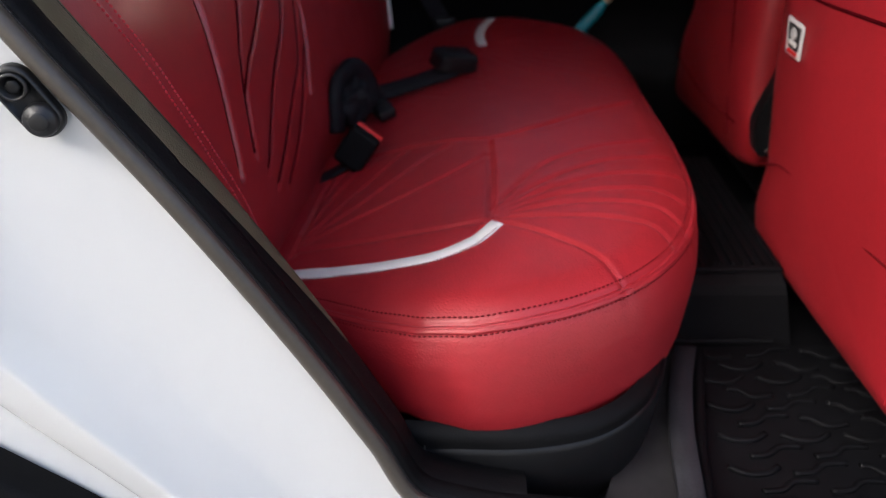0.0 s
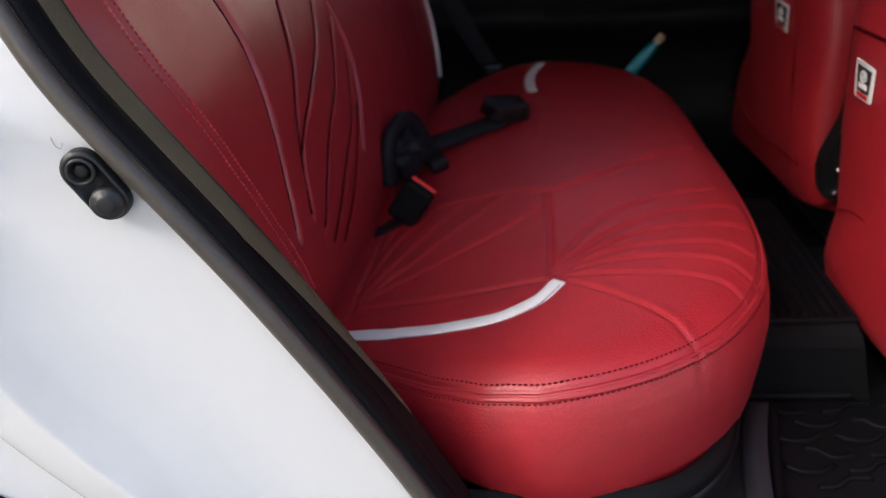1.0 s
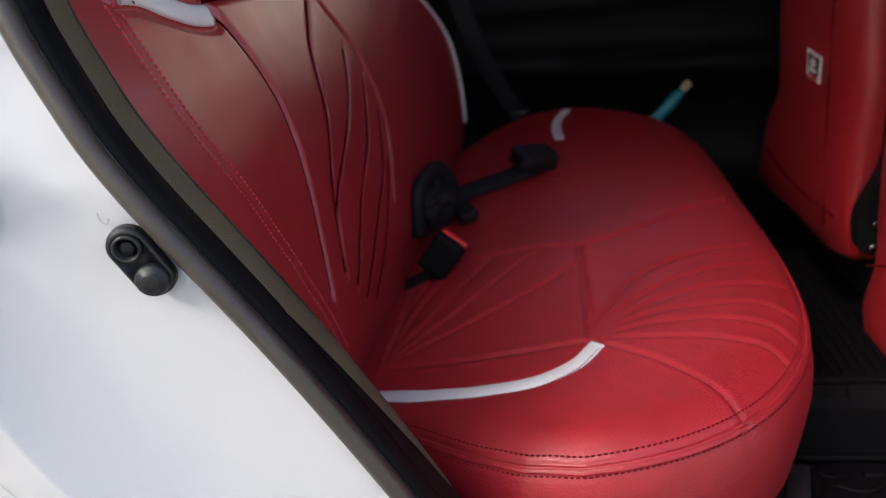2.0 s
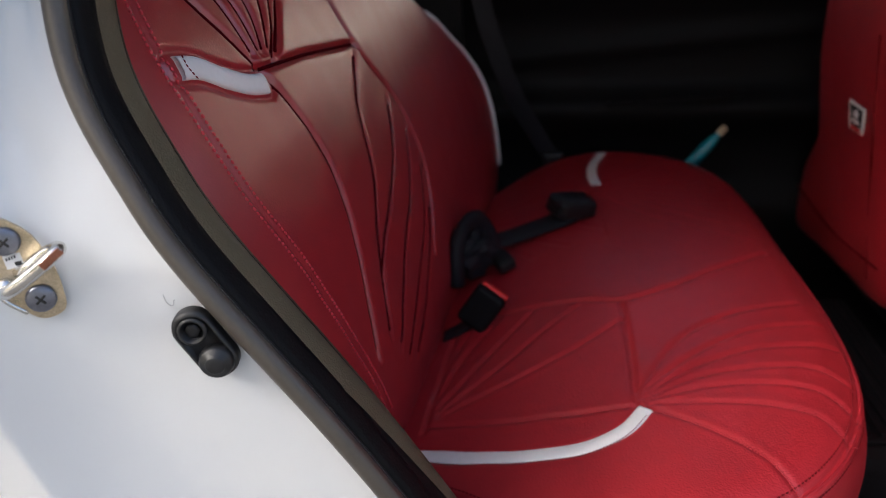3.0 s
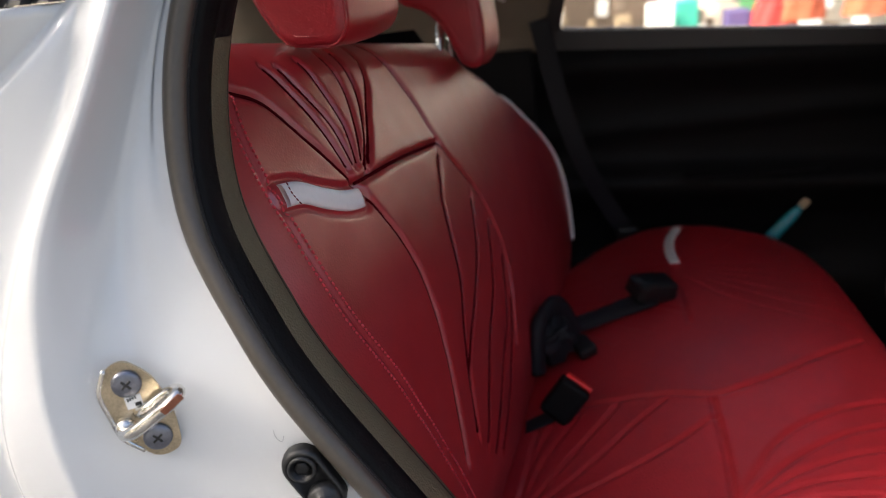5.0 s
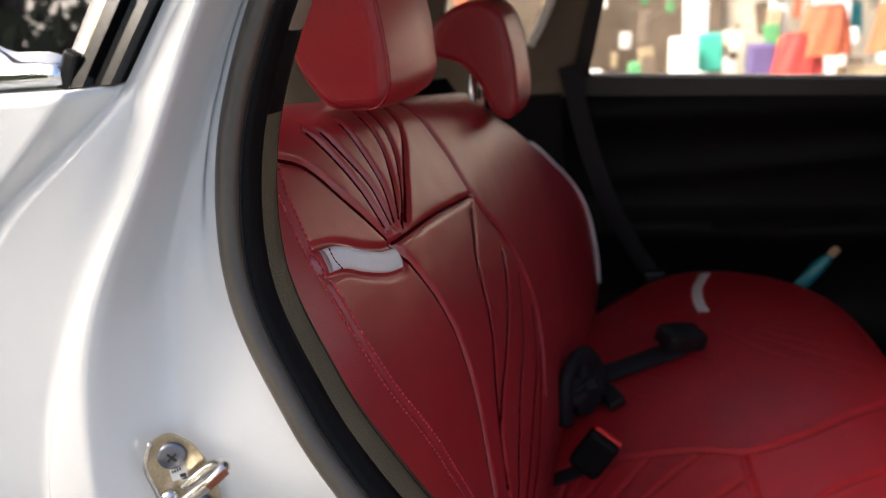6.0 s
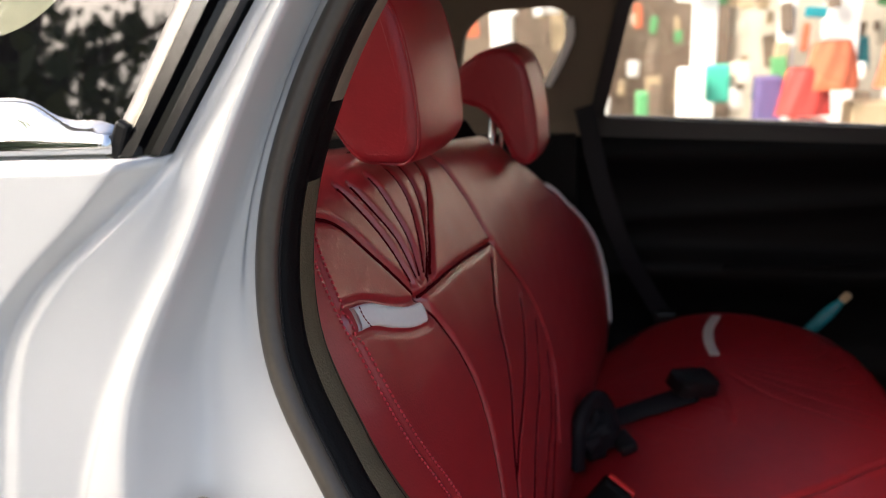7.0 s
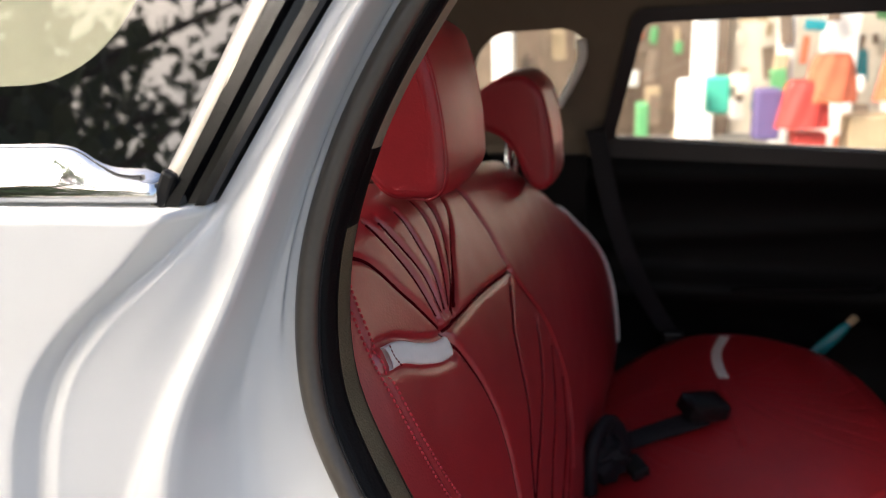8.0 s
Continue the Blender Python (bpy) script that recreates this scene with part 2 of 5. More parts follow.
def near_distance(pts, curve, reach=0.08):
    """For each of many 2D points, the distance to a curve (far off: any large number)."""
    curve = np.asarray(curve, float)
    out = np.full(len(pts), 9.0)
    lo, hi = curve.min(0) - reach, curve.max(0) + reach
    ids = np.nonzero((pts[:, 0] > lo[0]) & (pts[:, 0] < hi[0]) & (pts[:, 1] > lo[1]) & (pts[:, 1] < hi[1]))[0]
    p = pts[ids]
    best = np.full(len(p), 81.0)
    for a, b in zip(curve[:-1], curve[1:]):
        d = b - a
        n = float(d @ d) + 1e-15
        if n > 0.04:
            continue
        k = np.clip(((p[:, 0] - a[0]) * d[0] + (p[:, 1] - a[1]) * d[1]) / n, 0, 1)
        np.minimum(best, (p[:, 0] - a[0] - k * d[0]) ** 2 + (p[:, 1] - a[1] - k * d[1]) ** 2, out=best)
    out[ids] = np.sqrt(best)
    return out


def stitches(name, path, normals, step, length, r, mat):
    """A row of short threads, each a small stretched bead, along a path."""
    p = np.array(path, float)
    d = np.r_[0, np.cumsum(np.linalg.norm(np.diff(p, axis=0), axis=1))]
    s = np.arange(step / 2, d[-1], step)
    at = lambda w: np.stack([np.interp(w, d, p[:, k]) for k in range(3)], 1)
    c, t = at(s), at(s + 1e-3) - at(s - 1e-3)
    t /= np.linalg.norm(t, axis=1)[:, None]
    n = np.stack([np.interp(s, d, np.array(normals)[:, k]) for k in range(3)], 1)
    n /= np.linalg.norm(n, axis=1)[:, None]
    b = np.cross(t, n)
    vs, f = [], []
    for i in range(len(s)):
        o = len(vs)
        for u, w in ((-0.5, 0.35), (-0.2, 1.0), (0.2, 1.0), (0.5, 0.35)):
            for k in range(5):
                a = 2 * math.pi * k / 5
                vs.append(c[i] + t[i] * u * length + r * w * (math.cos(a) * b[i] + math.sin(a) * n[i]))
        f += grid_faces(4, 5, base=o, closed=True)
        f += [tuple(range(o + 4, o - 1, -1)), tuple(range(o + 15, o + 20))]
    return mesh_of(name, vs, f, mat)


# ---- ground ----
ground = part("ground", block((160, 160, 0.2), 0.0, pose(0, 0, -0.1)), None, "", ASPHALT)
tagged(ground, "pale grey concrete ground under and around the car", "ground", kind="structure")

# ---- the car ----
car = empty("car", "white five-door car with its rear side door open", "car")

# The rear edge of the door opening (z, x), and the pressed lines of the body side behind it.
OPENING = [(0.30, 0.30), (0.40, 0.192), (0.50, 0.141), (0.60, 0.091), (0.70, 0.037), (0.80, -0.021), (0.90, -0.085), (1.00, -0.150), (1.10, -0.196), (1.20, -0.200), (1.30, -0.172), (1.40, -0.117), (1.50, -0.035)]
CREASE = [(0.30, 0.11), (0.40, 0.02), (0.50, -0.05), (0.60, -0.12), (0.70, -0.185), (0.80, -0.232), (0.90, -0.259), (1.00, -0.276), (1.10, -0.268), (1.20, -0.225), (1.30, -0.182), (1.40, -0.125), (1.50, -0.045)]
RIDGE = [(0.30, 0.06), (0.50, -0.10), (0.70, -0.25), (0.85, -0.310), (1.00, -0.318), (1.10, -0.288), (1.20, -0.238), (1.30, -0.194), (1.40, -0.132), (1.50, -0.052)]
RIM = [(0.30, -0.02), (0.50, -0.20), (0.70, -0.37), (0.90, -0.404), (1.05, -0.399), (1.104, -0.394), (1.142, -0.381), (1.181, -0.350), (1.219, -0.308), (1.262, -0.266)]


def side(z, off=0.0):
    """How far in the body side stands at a height: upright below, leaning in above the shoulder."""
    z = np.asarray(z, float)
    return 0.06 + 0.27 * np.where(z > 1.0, z - 0.95, np.where(z < 0.9, 0.0, (z - 0.9) ** 2 * 5.0)) + off


def skin(name, cols, zs, label=""):
    """A sheet through lines that run up the body: cols are (x, depth) for every height."""
    pts = np.stack([np.stack([x, side(zs, 0) + d, zs], 1) for x, d in cols], 1)
    # finer across, with rounded presses
    k = np.arange(len(cols))
    fine = np.linspace(0, len(cols) - 1, (len(cols) - 1) * 6 + 1)
    rows = []
    for r in pts:
        lin = np.stack([np.interp(fine, k, r[:, c]) for c in range(3)], 1)
        for _ in range(3):
            lin[1:-1] = 0.25 * lin[:-2] + 0.5 * lin[1:-1] + 0.25 * lin[2:]
        rows.append(lin)
    v = np.array(rows)
    nz, nc = v.shape[:2]
    return part(name, mesh_of(name, v.reshape(-1, 3), grid_faces(nz, nc), PAINT), car, label)


zs = np.r_[np.linspace(0.30, 1.2625, 120), np.linspace(1.2635, 1.50, 34)]
A, D, F, E = (spline(c, np.minimum(zs, c[-1][0])) for c in (OPENING, CREASE, RIDGE, RIM))
BK = spline([(1.20, -0.29), (1.25, -0.256), (1.266, -0.245), (1.30, -0.223), (1.40, -0.157), (1.50, -0.085)], zs)
above = zs > 1.263
k = np.interp(zs, [1.08, 1.27], [1.0, 0.80])
ease = np.clip((zs - 1.17) / 0.09, 0, 1) ** 2
pick = lambda x, d, back: (np.where(above, BK + back, x), np.where(above, -0.02, d))
glide = lambda x, d, back: (x * (1 - ease) + (BK + back) * ease, d * (1 - ease) - 0.045 * ease)
up = np.clip((zs - 0.99) / 0.09, 0, 1)
up = up * up * (3 - 2 * up)
flank = lambda low, high: (low * (1 - up) + high * up) * k
skin("body_side", [
    (A + 0.012, 0.012), (A + 0.004, 0.004), (A - 0.008, 0.001), (A + (D - A) * 0.25, flank(-0.004, -0.003)), (A + (D - A) * 0.48, flank(-0.010, -0.007)), (A + (D - A) * 0.64, flank(-0.018, -0.013)), (A + (D - A) * 0.72, flank(-0.025, -0.022)), (A + (D - A) * 0.84, flank(-0.039, -0.042)), (A + (D - A) * 0.95, flank(-0.056, -0.060)), (D - 0.002, -0.066 * k), (D - 0.007, -0.0675 * k),
    (F + 0.004, -0.064 * k), glide(F - 0.010, -0.051 * k, 0.016), glide(F * 0.5 + E * 0.5 + 0.014, -0.058, 0.013), glide(E + 0.036, -0.066, 0.010), glide(E + 0.029, -0.0685, 0.006), glide(E + 0.016, -0.0655, 0.004), glide(E + 0.010, -0.0660, 0.002), pick(E + 0.003, -0.074, 0), pick(E - 0.002, -0.0800, 0), pick(E - 0.008, -0.0815, 0), pick(E - 0.05, -0.083, 0), pick(E - 0.3, -0.086, 0), pick(E * 0 - 1.1, -0.09, 0)], zs)

# roof skin, front side wall and sill, which close the shell
roof = part("roof", block((2.6, 1.16, 0.03), 0.012, pose(0.45, 0.745, 1.625)), car, "white painted roof", PAINT)
part("headliner", block((2.5, 1.12, 0.02), 0.006, pose(0.45, 0.745, 1.590)), car, "pale grey-beige fabric headliner", HEADLINER)
part("roof_rail", tube("roof_rail", curve_points([(-0.035, 0.20, 1.50), (0.05, 0.21, 1.555), (0.2, 0.215, 1.585), (0.8, 0.215, 1.60), (1.2, 0.215, 1.585), (1.7, 0.22, 1.42)], 40), 0.035, PAINT, 12), car)
part("sill", block((1.9, 0.075, 0.13), 0.02, pose(0.95, 0.0675, 0.285)), car, "white painted door sill", PAINT)
part("sill_cover", block((1.12, 0.075, 0.022), 0.008, pose(0.74, 0.062, 0.352)), car, "black plastic sill cover", DARK_TRIM)
part("centre_pillar", plate(rounded([(0.98, 0.32), (1.14, 0.32), (1.10, 1.60), (1.00, 1.60)], 0.01), [], lambda x, z, d: (x, float(side(z)) + 0.02 + d, z), 0.06), car, "", PAINT)
part("front_door", plate([(1.14, 0.30), (2.1, 0.30), (2.1, 1.05), (1.7, 1.55), (1.10, 1.58)], [rounded([(1.16, 1.08), (1.95, 1.08), (1.65, 1.48), (1.16, 1.50)], 0.04)], lambda x, z, d: (x, float(side(z)) + 0.0 + d, z), 0.07), car, "closed white front door", PAINT)

# wheel arch cladding, black, behind the door's lower corner
zz = np.linspace(0, 1, 40)
arch = np.array([0.0, 0.0, -0.043]) + curve_points([(-0.75, -0.045, 0.60), (-0.60, -0.045, 0.70), (-0.42, -0.045, 0.715), (-0.27, -0.042, 0.655), (-0.175, -0.040, 0.575), (-0.105, -0.035, 0.495), (-0.07, -0.03, 0.41), (-0.06, -0.03, 0.30)], 60)
inner = arch + np.stack([-(arch[:, 0] * 0 + 0.05) * np.linspace(-0.2, 1, 60) - 0.0, arch[:, 1] * 0, -0.07 * np.ones(60)], 1)
vs = np.stack([arch + (0, 0.035, 0.004), arch + (0, 0.006, 0.004), arch + (0.0, -0.002, 0), inner * 0.15 + arch * 0.85 + (0, -0.006, 0), inner + (0, -0.006, 0), inner + (0, 0.05, 0)], 1)
part("wheel_arch", mesh_of("wheel_arch", vs.reshape(-1, 3), grid_faces(60, 6), DARK_TRIM), car, "black plastic wheel arch cladding")


# ---- door seal and pillar trim, swept along the opening ----
def sweep(name, prof, mat, path, u, closed=False):
    v = np.array([0.0, 1.0, 0.0])
    vs = [p + uu * a + v * b for p, uu in zip(path, u) for a, b in prof]
    return mesh_of(name, vs, grid_faces(len(path), len(prof), closed=closed), mat)


edge2 = [(x, z) for z, x in OPENING] + [(0.06, 1.553), (0.22, 1.583), (0.6, 1.59), (0.95, 1.585)]
edge2 = [(0.95, 0.355), (0.55, 0.352), (0.36, 0.356), (0.255, 0.375)] + edge2[1:]
e = curve_points(edge2, 260)
t = np.gradient(e, axis=0)
t /= np.linalg.norm(t, axis=1)[:, None]
inward = np.stack([t[:, 1], 0 * t[:, 0], -t[:, 0]], 1)
opening = np.stack([e[:, 0], side(e[:, 1]), e[:, 1]], 1)
seal = empty("door_seal", "black rubber door seal along the opening's edge", "")
seal.parent = car
ring = [(0.0122 + 0.0092 * math.cos(w), -0.003 + 0.010 * math.sin(w)) for w in np.linspace(0, 2 * math.pi, 17)[:-1]]
part("bulb", sweep("bulb", ring, BULB, opening, inward, True), seal, "smooth grey-black hollow rubber bulb")
fin = [(0.0165, -0.006), (0.0190, -0.0062), (0.0212, -0.003), (0.0218, 0.004), (0.020, 0.010)]
part("lip", sweep("lip", fin, RUBBER, opening, inward), seal, "black rubber lip")
cord = opening + inward * 0.0218 + np.array([0, -0.0008, 0])
part("cord", stitches("cord", cord, np.broadcast_to(np.array([0, -1.0, 0]), cord.shape), 0.0032, 0.0034, 0.0008, RUBBER), seal, "grey-black corded edge of the seal")
cover = [(0.0214, 0.002), (0.0240, 0.003), (0.0262, 0.008), (0.0284, 0.015), (0.0296, 0.022), (0.024, 0.030)]
part("fabric_edge", sweep("fabric_edge", cover, DARK_TRIM, opening, inward), seal, "black flocked inner edge")
prof = np.array([(0.0285, 0.019), (0.0300, 0.022), (0.0312, 0.030), (0.0325, 0.040), (0.0318, 0.049), (0.026, 0.060), (0.010, 0.085), (-0.02, 0.11)])
# Near-black layer of the trim: shade at its foot, put in as colour.
base = (opening[:, 2] > 0.36) & (opening[:, 2] < 1.30) & (opening[:, 0] < 0.35)
o2, i2 = opening[base], inward[base]
vs = [p + uu * (a - 0.0006) + np.array([0, b, 0]) for p, uu in zip(o2, i2) for a, b in prof]
part("shaded_pillar_trim", mesh_of("shaded_pillar_trim", vs, grid_faces(len(o2), len(prof)), DARK_TRIM), car, "lower pillar trim, coloured black where it lies in shade")
beige = (opening[:, 2] > 0.58) & (opening[:, 2] < 1.235) & (opening[:, 0] < 0.35)
vs = []
for p, uu in zip(opening[beige], inward[beige]):
    # The beige narrows downwards and gives way to the shade-black layer.
    first = np.interp(p[2], [0.58, 0.82], [0.046, 0.020])
    vs += [p + uu * np.interp(b, prof[:, 1], prof[:, 0]) + np.array([0, b, 0]) for b in np.linspace(first, 0.085, 9)]
part("pillar_trim", mesh_of("pillar_trim", vs, grid_faces(int(beige.sum()), 9), BEIGE), car, "olive-beige grained plastic pillar trim")
upper = (opening[:, 2] > 1.295) & (opening[:, 0] < 0.3)
o2, i2 = opening[upper], inward[upper]
prof = [(0.0285, 0.020), (0.0312, 0.028), (0.0322, 0.042), (0.028, 0.06), (0.0, 0.12)]
vs = [p + uu * a + np.array([0, b, 0]) for p, uu in zip(o2, i2) for a, b in prof]
part("upper_pillar_trim", mesh_of("upper_pillar_trim", vs, grid_faces(len(o2), len(prof)), PILLAR_TRIM), car, "beige plastic upper pillar trim")

# ---- fixed quarter window behind the pillar ----
gy = -0.052
lift = lambda x, z, d: (x, float(side(z, gy)) + d, z)
qw = empty("quarter_window", "fixed rear quarter window with chrome sill and black edge", "")
qw.parent = car
outer = [(-0.98, 1.272), (-0.292, 1.272), (-0.270, 1.300), (-0.213, 1.400), (-0.150, 1.50), (-0.90, 1.50)]
hole = rounded([(-0.93, 1.352), (-0.345, 1.352), (-0.262, 1.475), (-0.88, 1.475)], 0.075, 10)
part("glass_border", plate(outer, [hole], lift, 0.004), qw, "black ceramic border of the glass", FRIT)
pane = part("pane", plate(hole, [], lambda x, z, d: (x, float(side(z, gy)) + 0.001 + d, z), 0.003), qw, "lightly tinted glass", TINTED)
pane.visible_shadow = False
zb = np.linspace(1.264, 1.50, 30)
bk = spline([(1.25, -0.256), (1.266, -0.245), (1.30, -0.223), (1.40, -0.157), (1.50, -0.085)], zb)
gl = spline([(1.25, -0.297), (1.28, -0.280), (1.30, -0.268), (1.40, -0.211), (1.50, -0.150)], zb)
w = bk - gl
cols = [(gl - 0.006, -0.050), (gl - 0.004, -0.057), (gl + w * 0.10, -0.060), (gl + w * 0.22, -0.060)]
vs = np.stack([np.stack([x, side(zb) + d, zb], 1) for x, d in cols], 1)
part("bright_edge", mesh_of("bright_edge", vs.reshape(-1, 3), grid_faces(30, 4), SATIN), qw, "pale satin edge strip")
cols = [(gl + w * 0.22, -0.050), (gl + w * 0.24, -0.0605), (gl + w * 0.50, -0.062), (gl + w * 0.56, -0.052), (gl + w * 0.72, -0.050), (gl + w * 0.76, -0.057), (gl + w * 0.96, -0.058), (gl + w * 1.0, -0.050), (gl + w * 1.01, -0.035)]
vs = np.stack([np.stack([x, side(zb) + d, zb], 1) for x, d in cols], 1)
part("applique", mesh_of("applique", vs.reshape(-1, 3), grid_faces(30, 9), GLOSS_BLACK, False), qw, "black plastic and rubber edge")
xs = np.linspace(-0.95, -0.284, 90)
top = 1.290 + 0.019 / (1 + np.exp((xs + 0.347) / 0.008)) - 0.005 * np.clip((xs + 0.30) / 0.016, 0, 1)
low = np.full_like(xs, 1.2655)
cols = [(low, -0.047), (low + 0.0005, -0.060), (low + 0.0035, -0.066), (low + 0.008, -0.0675), (low + 0.015, -0.0660), ((low + top) / 2 + 0.006, -0.0635), (top - 0.004, -0.058), (top - 0.0005, -0.054), (top, -0.050)]
vs = np.stack([np.stack([xs, side(zc) + d, zc], 1) for zc, d in cols], 1)
strip = mesh_of("chrome_strip", vs.reshape(-1, 3), grid_faces(90, 9) + [tuple(range(89 * 9, 90 * 9))], CHROME)
part("chrome_strip", strip, qw, "polished chrome sill strip")
part("strip_end", block((0.012, 0.010, 0.030), 0.003, pose(-0.279, float(side(1.274)) - 0.058, 1.276, 0, 28, 0)), qw, "black plastic end cap", BLACK_PLASTIC)

# ---- far side of the cabin ----
far_y = lambda x, z: 1.41 - 0.07 * (x - 0.07) - 0.25 * max(0.0, z - 1.08)
lift = lambda x, z, d: (x, far_y(x, z) + d, z)
far_wall = empty("far_side", "dark far side of the cabin with windows", "")
far_wall.parent = car
win_q = rounded([(-0.280, 1.19), (-0.063, 1.164), (-0.006, 1.275), (-0.010, 1.325), (-0.045, 1.344), (-0.205, 1.340), (-0.255, 1.298)], 0.030, 5)
win_r = rounded([(0.060, 1.084), (0.80, 1.040), (0.80, 1.353), (0.120, 1.353)], 0.022, 5)
win_f = rounded([(0.92, 1.02), (1.70, 1.00), (1.45, 1.315), (0.92, 1.318)], 0.03, 5)
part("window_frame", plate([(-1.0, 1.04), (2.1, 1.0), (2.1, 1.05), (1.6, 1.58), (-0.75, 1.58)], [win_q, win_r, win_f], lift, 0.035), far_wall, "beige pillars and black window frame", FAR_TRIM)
part("frame_seal", plate(rounded([(0.020, 1.045), (0.86, 1.01), (0.86, 1.378), (0.100, 1.380)], 0.03, 5), [rounded([(0.064, 1.088), (0.796, 1.044), (0.796, 1.349), (0.124, 1.349)], 0.02, 5)], lambda x, z, d: (x, far_y(x, z) - 0.014 + d, z), 0.012), far_wall, "black rubber window seal", RUBBER)
for win in (win_q, win_r, win_f):
    g = part("pane", plate(win, [], lambda x, z, d: (x, far_y(x, z) + 0.018 + d, z), 0.003), far_wall, "clear glass", GLASS)
    g.visible_shadow = False
part("window_edge", tube("window_edge", [(x, far_y(x, z) - 0.004, z) for x, z in curve_points([(-0.066, 1.168), (-0.030, 1.230), (-0.009, 1.285), (-0.012, 1.318)], 24)], 0.011, SHOP_WHITE, 8), far_wall, "pale grey edge of the quarter window")
part("belt_moulding", block((0.74, 0.012, 0.016), 0.003, Matrix.Translation((0.44, far_y(0.44, 1.05) + 0.012, 1.062)) @ pose(0, 0, 0, 0, 3.4, -4)), far_wall, "pale window sill moulding", STEEL)

# far rear door trim, pressed in steps, with armrest, pull and pocket
nx, nz = 70, 50
gx, gz = np.meshgrid(np.linspace(-0.02, 0.92, nx), np.linspace(0.265, 1.045, nz), indexing="ij")
dep = 0.02 + 0.03 * np.exp(-((gz - 1.00) / 0.05) ** 2) + 0.055 / (1 + np.exp((gz - 0.745) / 0.010)) - 0.055 / (1 + np.exp((gz - 0.67) / 0.02)) + 0.035 / (1 + np.exp((gz - 0.50) / 0.012)) + 0.012 * np.exp(-((gz - 0.86 - 0.08 * (gx - 0.4)) / 0.02) ** 2)
gy2 = 1.445 - 0.07 * (gx - 0.07) - dep
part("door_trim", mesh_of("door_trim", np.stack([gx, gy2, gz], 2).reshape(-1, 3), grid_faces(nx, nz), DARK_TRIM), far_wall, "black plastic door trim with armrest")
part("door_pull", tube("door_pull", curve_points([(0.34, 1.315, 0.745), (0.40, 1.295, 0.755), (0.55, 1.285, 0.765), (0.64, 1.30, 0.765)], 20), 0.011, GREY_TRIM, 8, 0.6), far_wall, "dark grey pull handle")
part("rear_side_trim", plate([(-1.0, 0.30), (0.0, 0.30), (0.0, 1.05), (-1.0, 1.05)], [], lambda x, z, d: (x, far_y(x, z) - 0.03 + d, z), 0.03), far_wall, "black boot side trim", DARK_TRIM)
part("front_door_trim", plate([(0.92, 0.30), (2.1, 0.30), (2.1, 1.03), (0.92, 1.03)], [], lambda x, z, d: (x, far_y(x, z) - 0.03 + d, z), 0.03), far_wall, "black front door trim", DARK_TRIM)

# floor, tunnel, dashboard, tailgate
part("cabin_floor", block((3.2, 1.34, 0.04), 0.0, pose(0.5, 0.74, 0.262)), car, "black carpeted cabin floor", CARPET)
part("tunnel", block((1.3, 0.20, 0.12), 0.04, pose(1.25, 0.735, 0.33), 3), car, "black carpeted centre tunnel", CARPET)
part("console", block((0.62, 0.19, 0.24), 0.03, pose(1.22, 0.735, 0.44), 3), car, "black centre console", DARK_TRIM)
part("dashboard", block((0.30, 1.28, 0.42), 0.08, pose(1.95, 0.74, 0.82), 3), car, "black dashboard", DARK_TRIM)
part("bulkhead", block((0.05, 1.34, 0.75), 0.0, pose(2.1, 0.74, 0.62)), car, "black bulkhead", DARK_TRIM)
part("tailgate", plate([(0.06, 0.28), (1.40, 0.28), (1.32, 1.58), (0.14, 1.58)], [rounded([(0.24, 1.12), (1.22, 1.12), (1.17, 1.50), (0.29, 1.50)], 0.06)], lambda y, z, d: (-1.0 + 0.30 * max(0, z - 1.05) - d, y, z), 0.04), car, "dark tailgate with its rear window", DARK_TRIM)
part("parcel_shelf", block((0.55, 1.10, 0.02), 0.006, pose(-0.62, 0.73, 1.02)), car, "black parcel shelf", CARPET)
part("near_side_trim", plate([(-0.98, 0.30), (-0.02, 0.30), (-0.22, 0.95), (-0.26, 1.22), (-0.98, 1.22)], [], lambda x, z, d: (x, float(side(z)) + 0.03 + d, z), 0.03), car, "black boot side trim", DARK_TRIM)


# ---- rear bench: cushion ----
MID = 0.7245
FAR_HALF = 0.650
bench = empty("rear_bench", "rear bench seat in red leather with white stripes", "car seat")


def cushion_z(x):
    return spline([(-0.10, 0.500), (0.0, 0.531), (0.06, 0.554), (0.20, 0.598), (0.30, 0.618), (0.45, 0.621), (0.64, 0.600)], x)


def cushion_front(y):
    """The front edge: well rounded beside the open door, squarer at the far end."""
    near = np.clip((MID - y) / 0.580, 0, 1)
    far = np.clip((y - MID) / FAR_HALF, 0, 1)
    return np.where(y < MID, 0.285 + 0.322 * (1 - near ** 3.0) ** 0.60, 0.285 + 0.322 * (1 - far ** 7.0) ** 0.50)


def seat_height(x, y, lip):
    """The padded top: a crown that falls off towards its sewn edge."""
    z = cushion_z(x)
    rim = np.clip(lip / 0.05, 0, 1)
    return z - 0.016 * (1 - rim) ** 2


def worn(p):
    """The uneven lie of used padding."""
    return np.array([0.0020 * noise.noise((a * 7, b * 7, 0.3)) + 0.0007 * noise.noise((a * 26, b * 20, 4.1)) for a, b in p])


